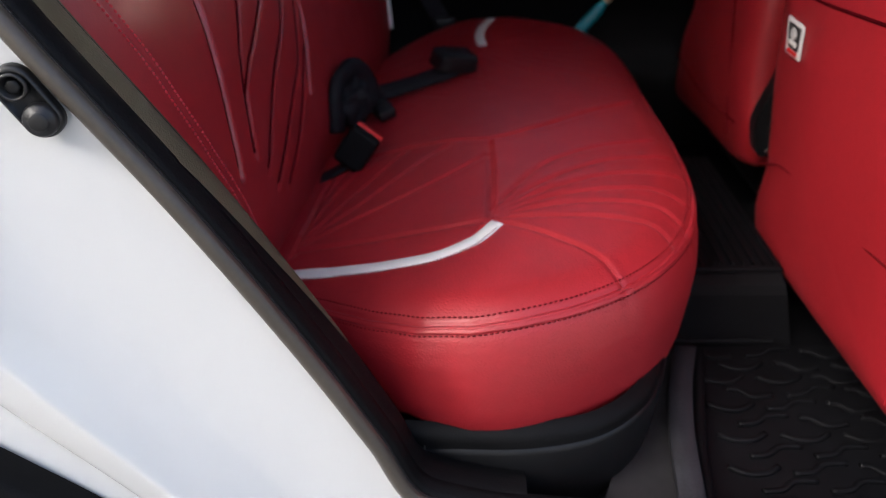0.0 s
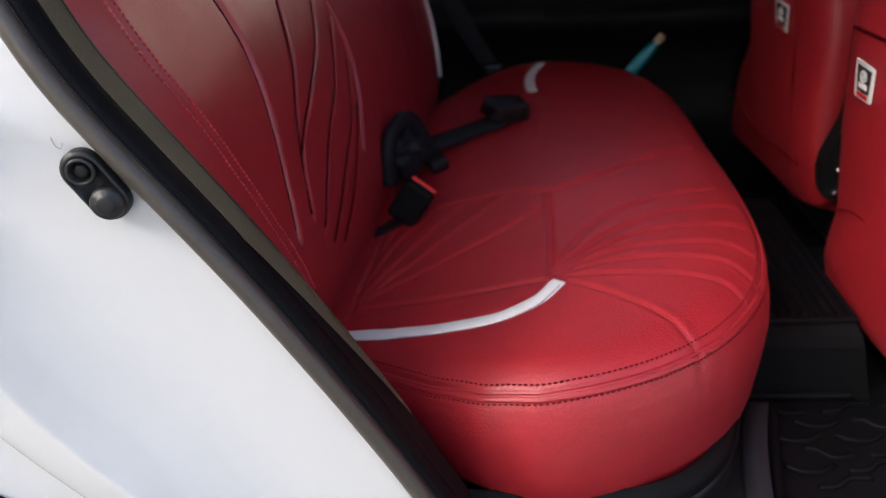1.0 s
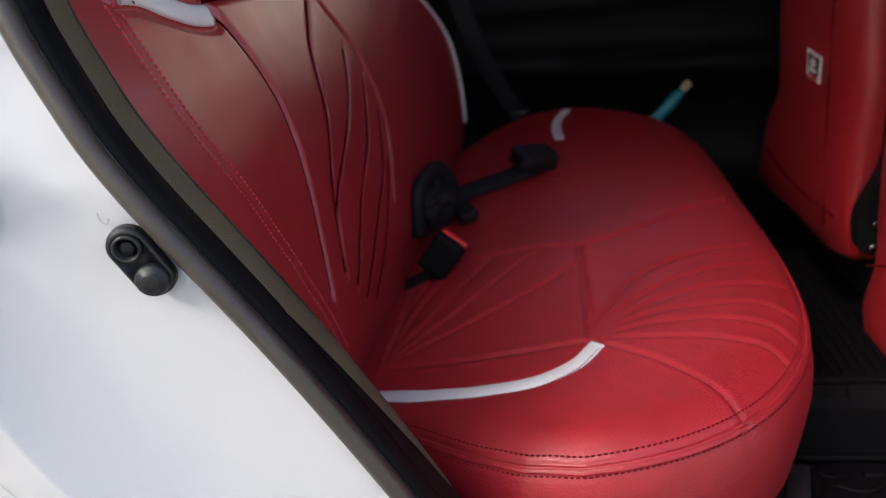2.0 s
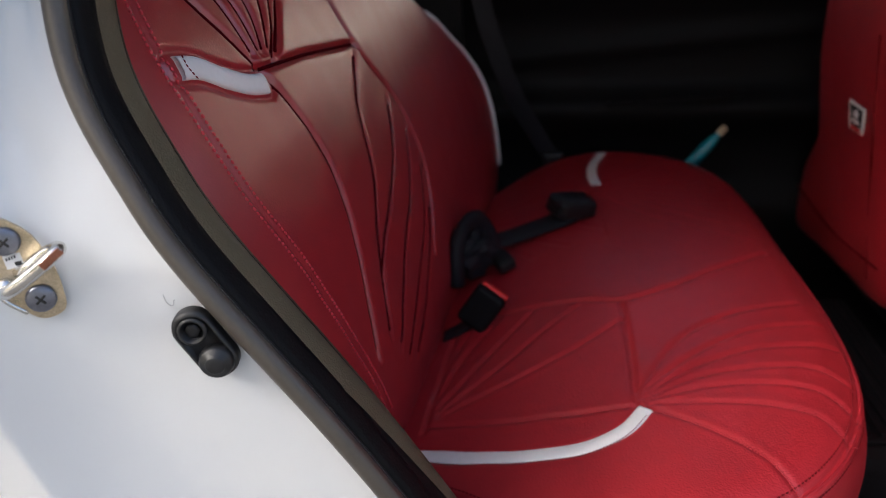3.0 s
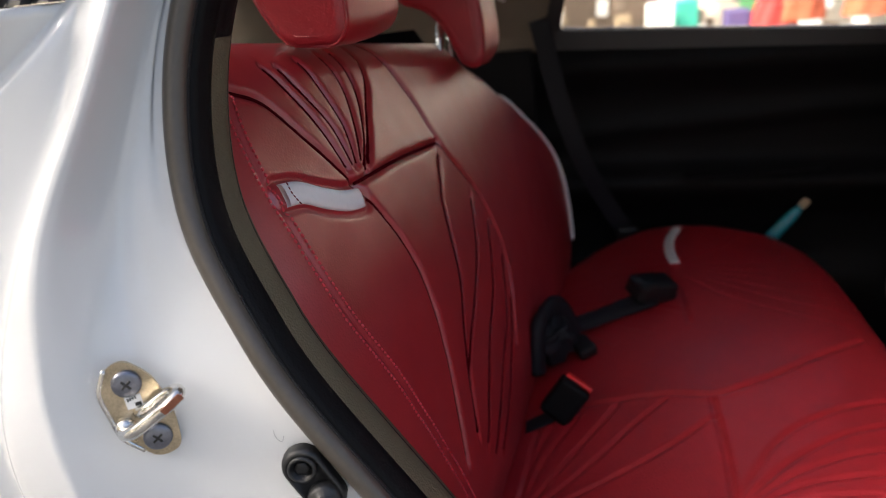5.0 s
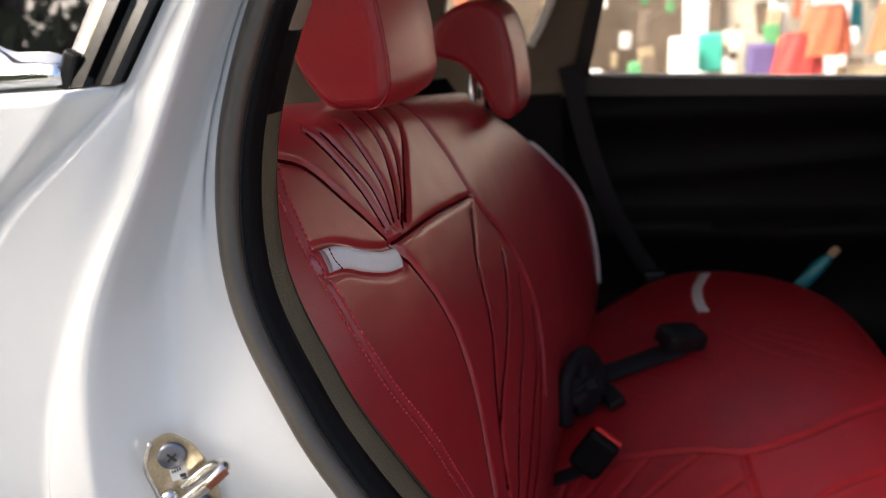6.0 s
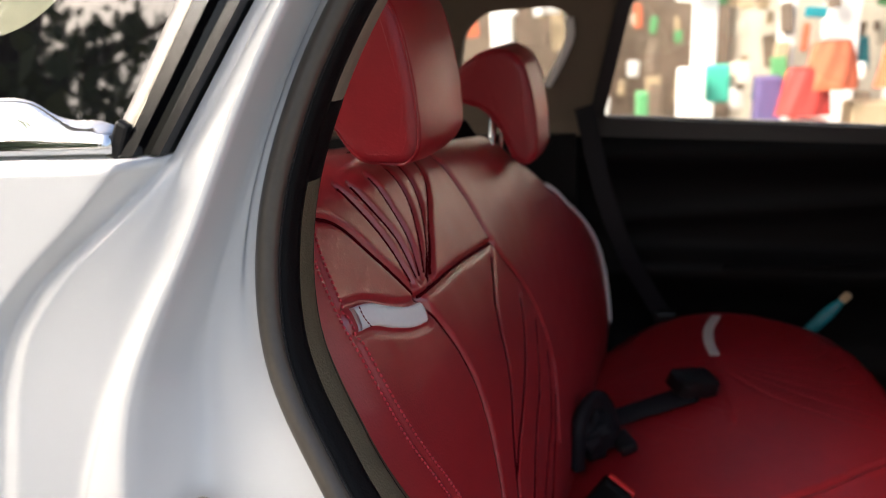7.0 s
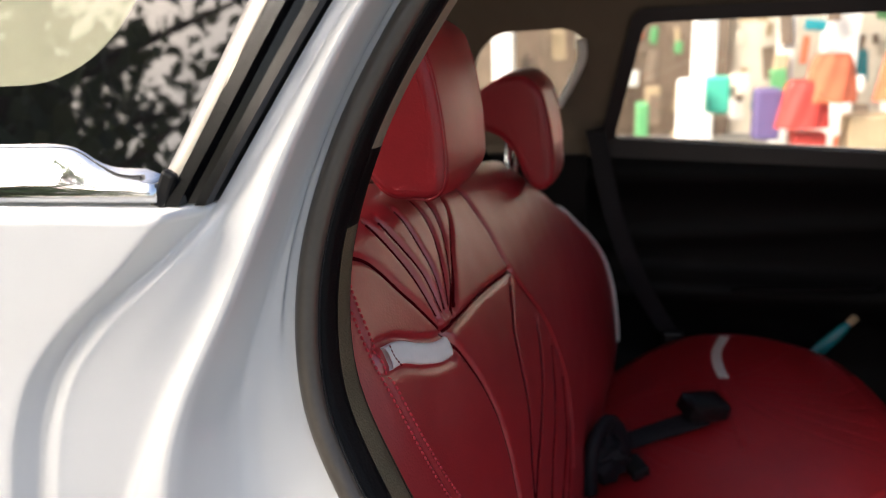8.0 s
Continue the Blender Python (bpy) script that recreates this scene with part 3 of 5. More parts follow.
SEAMS = {
    "fan": [[(0.012, 0.395), (0.124, 0.358), (0.215, 0.346), (0.285, 0.344)], [(0.024, 0.408), (0.134, 0.449), (0.217, 0.495), (0.292, 0.556)],
            [(0.024, 0.416), (0.114, 0.494), (0.199, 0.587), (0.227, 0.612)], [(0.022, 0.430), (0.093, 0.533), (0.161, 0.631)],
            [(0.016, 0.448), (0.054, 0.548), (0.104, 0.633)], [(0.010, 0.455), (0.035, 0.56), (0.066, 0.640)], [(0.006, 0.384), (0.016, 0.499), (0.034, 0.637)]],
    "deep": [[(0.295, 0.600), (0.293, 0.489), (0.285, 0.346)], [(0.03, 0.655), (0.142, 0.640), (0.236, 0.628), (0.297, 0.611), (0.375, 0.648), (0.461, 0.712), (0.56, 0.790)]],
    "wing": [[(0.290, 0.375), (0.384, 0.514), (0.479, 0.579), (0.560, 0.612)], [(0.292, 0.367), (0.384, 0.461), (0.467, 0.519), (0.575, 0.557)],
             [(0.293, 0.360), (0.380, 0.430), (0.474, 0.476), (0.578, 0.498)], [(0.295, 0.356), (0.384, 0.406), (0.464, 0.428), (0.519, 0.434), (0.568, 0.413)],
             [(0.296, 0.351), (0.380, 0.380), (0.455, 0.390), (0.513, 0.382), (0.554, 0.343)], [(0.299, 0.346), (0.375, 0.348), (0.445, 0.345), (0.498, 0.328), (0.529, 0.289)],
             [(0.304, 0.335), (0.367, 0.295), (0.412, 0.250), (0.435, 0.211), (0.450, 0.190)]],
}
STRIPE = [(-0.03, 0.352), (0.0, 0.341), (0.08, 0.306), (0.16, 0.284), (0.225, 0.283), (0.266, 0.303), (0.295, 0.338)]
FAR_STRIPE = [(0.300, 1.118), (0.296, 1.170), (0.303, 1.250), (0.330, 1.325)]

nu, nv = 220, 480
u = np.linspace(0, 1, nu)
sv = np.linspace(-1, 1, nv)
half = np.where(sv < 0, 0.58, FAR_HALF)
yv = MID + half * np.sin(sv * math.pi / 2 * 0.999)
xf = cushion_front(yv)
X = -0.10 + (xf[None, :] + 0.10) * (1 - (1 - u[:, None]) ** 1.15)
tuck = np.interp(X, [-0.10, 0.06, 0.134, 0.20, 0.26], [0.40, 0.196, 0.093, 0.028, 0.0])
Yg = MID + (yv[None, :] - MID) * (1 - tuck * np.abs((yv - MID) / half)[None, :] ** 6)
flat = np.stack([X.ravel(), Yg.ravel()], 1)
rim_ids = np.concatenate([np.arange(70, nu - 1) * nv, np.arange(nv) + (nu - 1) * nv, np.arange(nu - 2, 69, -1) * nv + nv - 1])
rim_curve = flat[rim_ids][::2]
lip = near_distance(flat, rim_curve)
Z = seat_height(flat[:, 0], flat[:, 1], lip)
for kind, depth, width in (("fan", 0.0030, 0.0036), ("deep", 0.0050, 0.0046), ("wing", 0.0028, 0.0034)):
    for c in SEAMS[kind]:
        p = curve_points(c, 60)
        far_side_too = not (kind == "deep" and c is SEAMS["deep"][1])
        for q, k in ((p, 1.0), (np.stack([p[:, 0], 2 * MID - p[:, 1]], 1), 0.45 if far_side_too else 0.0)):
            if k:
                d = near_distance(flat, q)
                Z -= k * depth * (np.exp(-(d / width) ** 2) - 0.22 * np.exp(-((d - 0.009) / 0.006) ** 2))
for c in (STRIPE, FAR_STRIPE):
    d = near_distance(flat, curve_points(c, 70))
    Z -= 0.0022 * np.exp(-(np.clip(d - 0.0085, 0, 1) / 0.003) ** 2)
# soft creases and unevenness of worn padding
Z += worn(flat)
# sewn rim: a raised double seam
Z -= 0.0028 * np.exp(-((lip - 0.002) / 0.0022) ** 2)
top_pts = np.stack([flat[:, 0], flat[:, 1], Z], 1).reshape(nu, nv, 3)
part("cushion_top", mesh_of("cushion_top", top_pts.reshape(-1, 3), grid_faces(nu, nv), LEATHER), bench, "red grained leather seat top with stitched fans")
rim = top_pts.reshape(-1, 3)[rim_ids]
rim = curve_points(rim[::4], 520)
nr = len(rim)
tang = np.gradient(rim, axis=0)
outw = np.stack([tang[:, 1], -tang[:, 0], 0 * tang[:, 0]], 1)
outw /= np.linalg.norm(outw, axis=1)[:, None] + 1e-9
for _ in range(12):
    outw[1:-1] = 0.25 * outw[:-2] + 0.5 * outw[1:-1] + 0.25 * outw[2:]
zlow = np.interp(rim[:, 0], [0.0, 0.19, 0.33, 0.45, 0.57, 0.62], [0.415, 0.425, 0.418, 0.395, 0.362, 0.352])
rows = []
for f, o in ((0.0, 0.0), (0.012, 0.0045), (0.03, 0.0065), (0.045, 0.0058), (0.055, 0.0068), (0.09, 0.010), (0.17, 0.0145), (0.3, 0.018), (0.45, 0.018), (0.6, 0.016), (0.75, 0.013), (0.88, 0.008), (0.96, 0.000), (1.0, -0.025)):
    r = rim + outw * o
    r[:, 2] = rim[:, 2] * (1 - f) + zlow * f
    wob = np.array([noise.noise((a[0] * 9, a[1] * 9, a[2] * 12)) for a in r]) * 0.0022 * min(1, f * 6)
    rows.append(r + outw * wob[:, None])
rows = np.array(rows)
fine = np.linspace(0, len(rows) - 1, 60)
wall = np.stack([np.stack([np.interp(fine, np.arange(len(rows)), rows[:, i, k]) for k in range(3)], 1) for i in range(nr)], 1)
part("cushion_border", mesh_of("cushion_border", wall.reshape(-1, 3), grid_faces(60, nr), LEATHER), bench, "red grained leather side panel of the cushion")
nrm = outw * 0.6 + np.array([0, 0, 0.8])
st1 = rim - outw * 0.0085
st1[:, 2] = seat_height(st1[:, 0], st1[:, 1], np.full(nr, 0.0085)) + worn(st1[:, :2]) + 0.0004
st2 = rim + outw * 0.0068 - np.array([0, 0, 0.0085])
dense = lambda p: curve_points(p[::8], 700)
part("stitching", stitches("stitching", dense(st1), dense(nrm), 0.0066, 0.0046, 0.0012, THREAD), bench, "row of dark red thread")
part("stitching", stitches("stitching", dense(st2), dense(outw + 0.3 * np.array([0, 0, 1.0])), 0.0066, 0.0046, 0.0012, THREAD), bench, "row of dark red thread")
part("piping", tube("piping", dense(rim + outw * 0.001 - np.array([0, 0, 0.001])), 0.0016, LEATHER, 6), bench, "red leather piping")


def on_cushion(p):
    lp = near_distance(p, rim_curve)
    return seat_height(p[:, 0], p[:, 1], lp) + worn(p)


def stripe(name, c, w, n=120):
    p = curve_points(c, n)
    t = np.gradient(p, axis=0)
    t /= np.linalg.norm(t, axis=1)[:, None]
    s = np.stack([-t[:, 1], t[:, 0]], 1)
    rows = []
    for a, h in ((-0.5, -0.003), (-0.5, 0.0004), (-0.44, 0.0012), (0.0, 0.0016), (0.44, 0.0012), (0.5, 0.0004), (0.5, -0.003)):
        q = p + s * a * w
        rows.append(np.stack([q[:, 0], q[:, 1], on_cushion(q) + h - 0.0006], 1))
    v = np.stack(rows, 1)
    me = mesh_of(name, v.reshape(-1, 3), grid_faces(n, 7) + [tuple(range(7)), tuple(range((n - 1) * 7, n * 7))], WHITE_LEATHER)
    return part(name, me, bench, "white leather stripe sewn into the cushion")


stripe("white_stripe", STRIPE, 0.020)
stripe("white_stripe", FAR_STRIPE, 0.022)
p = curve_points([(a, b - 0.0125) for a, b in STRIPE], 120)
p3 = np.stack([p[:, 0], p[:, 1], on_cushion(p) + 0.0006], 1)
part("stitching", stitches("stitching", p3, np.broadcast_to((0, 0, 1.0), p3.shape), 0.0045, 0.0034, 0.0007, THREAD), bench, "row of dark red thread")
for c in SEAMS["wing"][2:] + SEAMS["fan"][:1]:
    p = curve_points(c, 80)
    p3 = np.stack([p[:, 0], p[:, 1], on_cushion(p) - 0.0020], 1)
    part("stitching", stitches("stitching", p3, np.broadcast_to((0, 0, 1.0), p3.shape), 0.0042, 0.0032, 0.0006, LEATHER), bench, "row of red thread")
part("seat_base", plate(rounded([(0.0, 0.19), (0.34, 0.19), (0.44, 0.25), (0.51, 0.38), (0.52, 1.05), (0.42, 1.28), (0.0, 1.29)], 0.05, 4), [], lambda x, y, d: (x, y, 0.28 + d), 0.15), bench, "black plastic seat base", BLACK_PLASTIC)
plan = curve_points([(0.12, 0.150), (0.24, 0.141), (0.34, 0.143), (0.42, 0.165), (0.48, 0.215), (0.525, 0.31), (0.55, 0.45), (0.555, 0.72), (0.54, 1.0), (0.49, 1.22), (0.40, 1.32)], 120)
tg = np.gradient(plan, axis=0)
tg /= np.linalg.norm(tg, axis=1)[:, None]
out2 = np.stack([tg[:, 1], -tg[:, 0]], 1)
rows = [np.c_[plan + out2 * o, np.full(120, z)] for z, o in ((0.445, -0.006), (0.440, 0.008), (0.430, 0.013), (0.400, 0.012), (0.350, 0.006), (0.300, -0.004), (0.275, -0.010))]
part("base_cover", mesh_of("base_cover", np.array(rows).reshape(-1, 3), grid_faces(7, 120), DARK_TRIM), bench, "black plastic cover below the cushion")
first = plan[6:50]
top_z = 0.418
rows = []
for f, o in ((0.0, 0.010), (0.02, 0.0125), (0.06, 0.0138), (0.35, 0.0125), (0.7, 0.008), (1.0, -0.001)):
    z = top_z - f * 0.135
    cut = 0.10 * f ** 1.5 + 0.004
    q = curve_points(np.c_[np.interp(np.linspace(cut, 1, 40), np.linspace(0, 1, 44), first[:, 0]), np.interp(np.linspace(cut, 1, 40), np.linspace(0, 1, 44), first[:, 1])], 40)
    w2 = np.gradient(q, axis=0)
    w2 /= np.linalg.norm(w2, axis=1)[:, None]
    lift2 = o + 0.0025 * np.clip(np.arange(40) / 3.0, 0, 1) * (1 - np.clip((np.arange(40) - 30) / 9.0, 0, 1))
    rows.append(np.c_[q[:, 0] + w2[:, 1] * lift2, q[:, 1] - w2[:, 0] * lift2, np.full(40, z)])
part("side_panel", mesh_of("side_panel", np.array(rows).reshape(-1, 3), grid_faces(6, 40), BLACK_PLASTIC), bench, "raised smooth black plastic panel")
part("panel_gap", block((0.0018, 0.004, 0.10), 0.0, pose(0.202, 0.130, 0.372)), bench, "thin pale gap beside the cover", SATIN)


# ---- rear bench: backrest ----
def back_x(y, z):
    return 0.005 + 0.11 * (y - 0.36) - 0.27 * (z - 0.535)


BACK_N = Vector((1.0, -0.11, 0.27)).normalized()
nz, ny = 320, 430
LEFT = [(0.50, 0.16), (0.70, 0.12), (0.90, 0.10), (1.00, 0.10), (1.08, 0.11), (1.15, 0.14), (1.20, 0.185), (1.235, 0.25)]
RIGHT = [(0.50, 1.345), (0.70, 1.37), (0.80, 1.36), (0.88, 1.30), (0.95, 1.205), (1.01, 1.125), (1.08, 1.07), (1.15, 1.02), (1.235, 0.92)]
zz = np.linspace(0.50, 1.235, nz)
yl, yr = spline(LEFT, zz), spline(RIGHT, zz)
Yb = yl[:, None] + (yr - yl)[:, None] * np.linspace(0, 1, ny)[None, :]
Zb = np.broadcast_to(zz[:, None], Yb.shape) - 0.14 * np.clip((Yb - 0.30), 0, 1) * np.clip((zz[:, None] - 1.0) / 0.2, 0, 1)
flat = np.stack([Yb.ravel(), Zb.ravel()], 1)
border = np.concatenate([np.stack([Yb[:, 0], Zb[:, 0]], 1)[::3], np.stack([Yb[:, -1], Zb[:, -1]], 1)[::3], np.stack([Yb[-1], Zb[-1]], 1)[::3]])
bd = near_distance(flat, border)
STITCH = [(0.335, 0.61), (0.31, 0.69), (0.282, 0.767), (0.249, 0.867), (0.220, 0.954), (0.211, 1.034), (0.211, 1.094), (0.225, 1.15), (0.255, 1.20)]
H = -0.055 * (1 - np.sqrt(np.clip(1 - np.clip(1 - bd / 0.055, 0, 1) ** 2, 0, 1)))
sy = np.interp(flat[:, 1], [q[1] for q in STITCH], [q[0] for q in STITCH])
H -= 0.45 * np.clip(sy - 0.004 - flat[:, 0], 0, 1) ** 1.35
H -= 0.012 * np.exp(-((flat[:, 1] - 0.52) / 0.06) ** 2)
H += 0.045 * (1 - ((flat[:, 1] - 0.85) / 0.35) ** 2) - 0.032
BACK_SEAMS = [
    (0.0055, 0.0050, [[(0.225, 1.20), (0.247, 1.180), (0.283, 1.161), (0.319, 1.109), (0.358, 1.046), (0.385, 0.991), (0.402, 0.919), (0.394, 0.839), (0.371, 0.764), (0.345, 0.68)],
                      [(0.358, 1.046), (0.476, 1.038), (0.643, 1.020)], [(0.605, 1.19), (0.611, 1.157), (0.631, 1.092), (0.643, 1.020), (0.705, 0.918), (0.720, 0.796), (0.66, 0.68)]]),
    (0.0050, 0.0045, [[(0.395, 1.049), (0.440, 1.085), (0.482, 1.132), (0.493, 1.185)], [(0.398, 1.060), (0.431, 1.101), (0.452, 1.137), (0.455, 1.185)], [(0.385, 1.060), (0.404, 1.106), (0.404, 1.145), (0.398, 1.185)],
                      [(0.376, 1.060), (0.378, 1.112), (0.367, 1.144), (0.350, 1.185)], [(0.361, 1.062), (0.354, 1.116), (0.342, 1.154), (0.325, 1.19)], [(0.41, 1.052), (0.475, 1.10), (0.53, 1.145), (0.55, 1.18)]]),
    (0.0024, 0.0048, [[(0.624, 1.012), (0.550, 0.942), (0.515, 0.872), (0.451, 0.793), (0.40, 0.69)], [(0.669, 0.929), (0.607, 0.861), (0.519, 0.810), (0.441, 0.764), (0.40, 0.68)],
                      [(0.70, 0.88), (0.63, 0.80), (0.53, 0.74), (0.42, 0.65)], [(0.71, 0.82), (0.65, 0.74), (0.55, 0.68), (0.44, 0.62)], [(0.69, 0.75), (0.61, 0.67), (0.48, 0.60)]]),
]
for depth, width, curves in BACK_SEAMS:
    for c in curves:
        p = curve_points(c, 70)
        d = near_distance(flat, p)
        H -= depth * np.exp(-(d / width) ** 2) - depth * 0.05 * np.exp(-((d - 0.012) / 0.009) ** 2)
TAB = [(0.226, 1.077), (0.250, 1.072), (0.290, 1.052), (0.325, 1.037), (0.352, 1.031)]
d = near_distance(flat, curve_points(TAB, 60))
H -= 0.004 * np.exp(-((d - 0.015) / 0.004) ** 2)
for c in (np.array(curve_points(STITCH, 90)),):
    H -= 0.0022 * np.exp(-(near_distance(flat, c) / 0.003) ** 2)
H += np.array([0.003 * noise.noise((a * 6, b * 6, 2.2)) + 0.0009 * noise.noise((a * 24, b * 24, 7.7)) for a, b in flat])
P = np.stack([back_x(flat[:, 0], flat[:, 1]), flat[:, 0], flat[:, 1]], 1) + np.array(BACK_N)[None, :] * H[:, None]
P = P.reshape(nz, ny, 3)
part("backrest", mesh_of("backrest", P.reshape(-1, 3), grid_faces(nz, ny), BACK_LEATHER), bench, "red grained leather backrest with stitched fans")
loop = np.concatenate([P[:, 0], P[-1, 1:-1], P[::-1, -1]])
cen = np.array([0, MID, 0.85])
rows = [loop, loop + (-0.02, 0, -0.004), loop * 1.0 + (-0.07, 0, 0.0), loop + (-0.11, 0, -0.01)]
sk = np.stack([rows[0], rows[1] + (rows[1] - cen) * (0, 0.008, 0.006), rows[2] + (rows[2] - cen) * (0, 0.008, 0.006), rows[3] - (rows[3] - cen) * (0, 0.04, 0.02)], 1)
part("backrest_side", mesh_of("backrest_side", sk.reshape(-1, 3), grid_faces(len(loop), 4), LEATHER_DARKER), bench, "red leather sides of the backrest, coloured darker")
part("back_panel", plate([(0.2, 0.50), (1.28, 0.50), (1.3, 0.85), (1.0, 1.15), (0.36, 1.19)], [], lambda y, z, d: (float(back_x(y, z)) - 0.10 - d, y, z), 0.02), bench, "black carpeted back of the seat", CARPET)


def on_back(p, h):
    h = h + 0.045 * (1 - ((p[:, 1] - 0.85) / 0.35) ** 2) - 0.032
    return np.stack([back_x(p[:, 0], p[:, 1]), p[:, 0], p[:, 1]], 1) + np.array(BACK_N)[None, :] * np.asarray(h)[:, None]


def back_stripe(name, c, w, label, n=70, h0=0.0, par=bench):
    p = curve_points(c, n)
    t = np.gradient(p, axis=0)
    t /= np.linalg.norm(t, axis=1)[:, None]
    s = np.stack([-t[:, 1], t[:, 0]], 1)
    rows = [on_back(p + s * a * w, h + h0) for a, h in ((-0.5, -0.006), (-0.5, 0.0), (-0.42, 0.0022), (-0.2, 0.0034), (0.2, 0.0034), (0.42, 0.0022), (0.5, 0.0), (0.5, -0.006))]
    v = np.stack(rows, 1)
    return part(name, mesh_of(name, v.reshape(-1, 3), grid_faces(n, 8) + [tuple(range(8)), tuple(range((n - 1) * 8, n * 8))], WHITE_LEATHER), par, label)


def back_height(p):
    k = ((p[:, 0, None] - flat[None, ::1, 0]) ** 2 + (p[:, 1, None] - flat[None, ::1, 1]) ** 2).argmin(1)
    return H[k]


# Dark tubes fill the sewn grooves: crease shade, put in as colour.
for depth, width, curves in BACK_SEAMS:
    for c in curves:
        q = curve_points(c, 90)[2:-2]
        part("seam", tube("seam", np.stack([back_x(q[:, 0], q[:, 1]), q[:, 0], q[:, 1]], 1) + np.array(BACK_N)[None, :] * (back_height(q) + 0.0004)[:, None], 0.0019 if depth < 0.005 else 0.0023, SEAM_SHADE, 6), bench, "sewn seam with its crease shade in dark red")
tab = back_stripe("white_tab", TAB, 0.0225, "padded white leather tab with red thread")
q = curve_points([(0.236, 1.087), (0.234, 1.076), (0.238, 1.064)], 20)
part("stitching", stitches("stitching", on_back(q, 0.0036), np.broadcast_to(tuple(BACK_N), (20, 3)), 0.0045, 0.0034, 0.0008, THREAD), tab)
for k in (-0.0075, 0.0075):
    q = curve_points([(a + k, b) for a, b in STITCH], 160)
    part("stitching", stitches("stitching", np.stack([back_x(q[:, 0], q[:, 1]), q[:, 0], q[:, 1]], 1) + np.array(BACK_N)[None, :] * (back_height(q) + 0.0010)[:, None], np.broadcast_to(tuple(BACK_N), (160, 3)), 0.0062, 0.0042, 0.0015, PALE_THREAD), bench, "row of dark red thread")
edge3 = P[:, -15][(zz > 0.60) & (zz < 1.01)][::6]
edge3 = edge3 + np.array(BACK_N) * 0.003
part("white_piping", tube("white_piping", curve_points(edge3, 60), 0.0046, WHITE_LEATHER, 8), bench, "white leather piping along the bolster")


# ---- headrests ----
FRONT_VIEW = [(0.035, -0.095), (0.050, -0.075), (0.050, -0.03), (0.042, 0.03), (0.030, 0.072), (0.005, 0.092), (-0.035, 0.090), (-0.075, 0.065)]
HOOKED = FRONT_VIEW + [(-0.088, 0.030), (-0.078, 0.010), (-0.040, 0.000), (-0.010, -0.035), (0.008, -0.085)]
WEDGE = FRONT_VIEW + [(-0.080, 0.020), (-0.062, -0.020), (-0.045, -0.060), (-0.022, -0.092)]


def headrest(name, at, yaw, size, shape, label):
    """A padded rest, thick on top, its front hanging down, on two steel posts."""
    hr = empty(name, label, "headrest", "rear headrests")
    m = Matrix.Translation(at) @ pose(0, 0, 0, 0, 0, yaw) @ Matrix.Scale(size, 4)
    ring = np.array([tuple(q) for q in rounded(shape, 0.030, 6)])
    t = np.roll(ring, -1, 0) - np.roll(ring, 1, 0)
    t /= np.linalg.norm(t, axis=1)[:, None]
    inn = np.stack([-t[:, 1], t[:, 0]], 1)
    n, r, half_w = len(ring), 0.013, 0.086
    ends = [(r, half_w)] + [(r * (1 - math.sin(w)), half_w - r * (1 - math.cos(w))) for w in np.linspace(0.15, math.pi / 2, 8)]
    rows = [(d, -y) for d, y in ends] + [(-0.0012, -0.03), (-0.0018, 0.0), (-0.0012, 0.03)] + [(d, y) for d, y in reversed(ends)]
    vs = []
    for d, y in rows:
        for x, z in ring + inn * d:
            b = 0.0014 * noise.noise((x * 36 + at[1] * 9, y * 30, z * 36))
            vs.append(m @ Vector((x + b - 0.8 * y * y, y + b, z + b)))
    f = grid_faces(len(rows), n, closed=True) + [tuple(range(n - 1, -1, -1)), tuple(range((len(rows) - 1) * n, len(rows) * n))]
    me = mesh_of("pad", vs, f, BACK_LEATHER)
    me.materials.append(LEATHER_DARKER)
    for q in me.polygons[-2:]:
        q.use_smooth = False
    # End panels take the darker copy, which keeps glare off them.
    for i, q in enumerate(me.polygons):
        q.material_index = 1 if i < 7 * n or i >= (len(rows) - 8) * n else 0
    part("pad", me, hr, "red leather headrest pad")
    for y in (-half_w + 0.006, half_w - 0.006):
        line = [tuple(m @ Vector((x - 0.8 * y * y, y, z))) for x, z in np.r_[ring + inn * 0.002, (ring + inn * 0.002)[:1]]]
        part("piping", tube("piping", line, 0.0016, LEATHER_DARKER, 6), hr, "sewn leather piping")
    for y in (-0.045, 0.045):
        a, b = m @ Vector((-0.030, y, 0.0)), m @ Vector((-0.045, y, -0.15))
        part("post", tube("post", [tuple(a), tuple(b)], 0.0065, STEEL, 10), hr, "steel headrest post")
    return hr


headrest("headrest", (-0.168, 0.485, 1.288), -6, 1.06, WEDGE, "red leather headrest above the bench's white-tabbed half")
headrest("headrest", (-0.086, 0.940, 1.190), -2, 1.06, HOOKED, "red leather headrest beside the small quarter window")

# ---- belt buckle, strap and tongue on the bench ----
def crumple(size, m, power, rough):
    """A soft-cornered lump, uneven like folded webbing or a covered buckle."""
    bm = bmesh.new()
    bmesh.ops.create_icosphere(bm, subdivisions=4, radius=1.0)
    for v in bm.verts:
        a, b, c = (math.copysign(abs(q) ** (2 / power), q) for q in v.co)
        k = 1 + rough * noise.noise(v.co * 2.3) + rough * 0.4 * noise.noise(v.co * 6.0)
        v.co = m @ Vector((a * size[0] * k, b * size[1] * k, c * size[2] * k))
    for f in bm.faces:
        f.smooth = True
    return bm


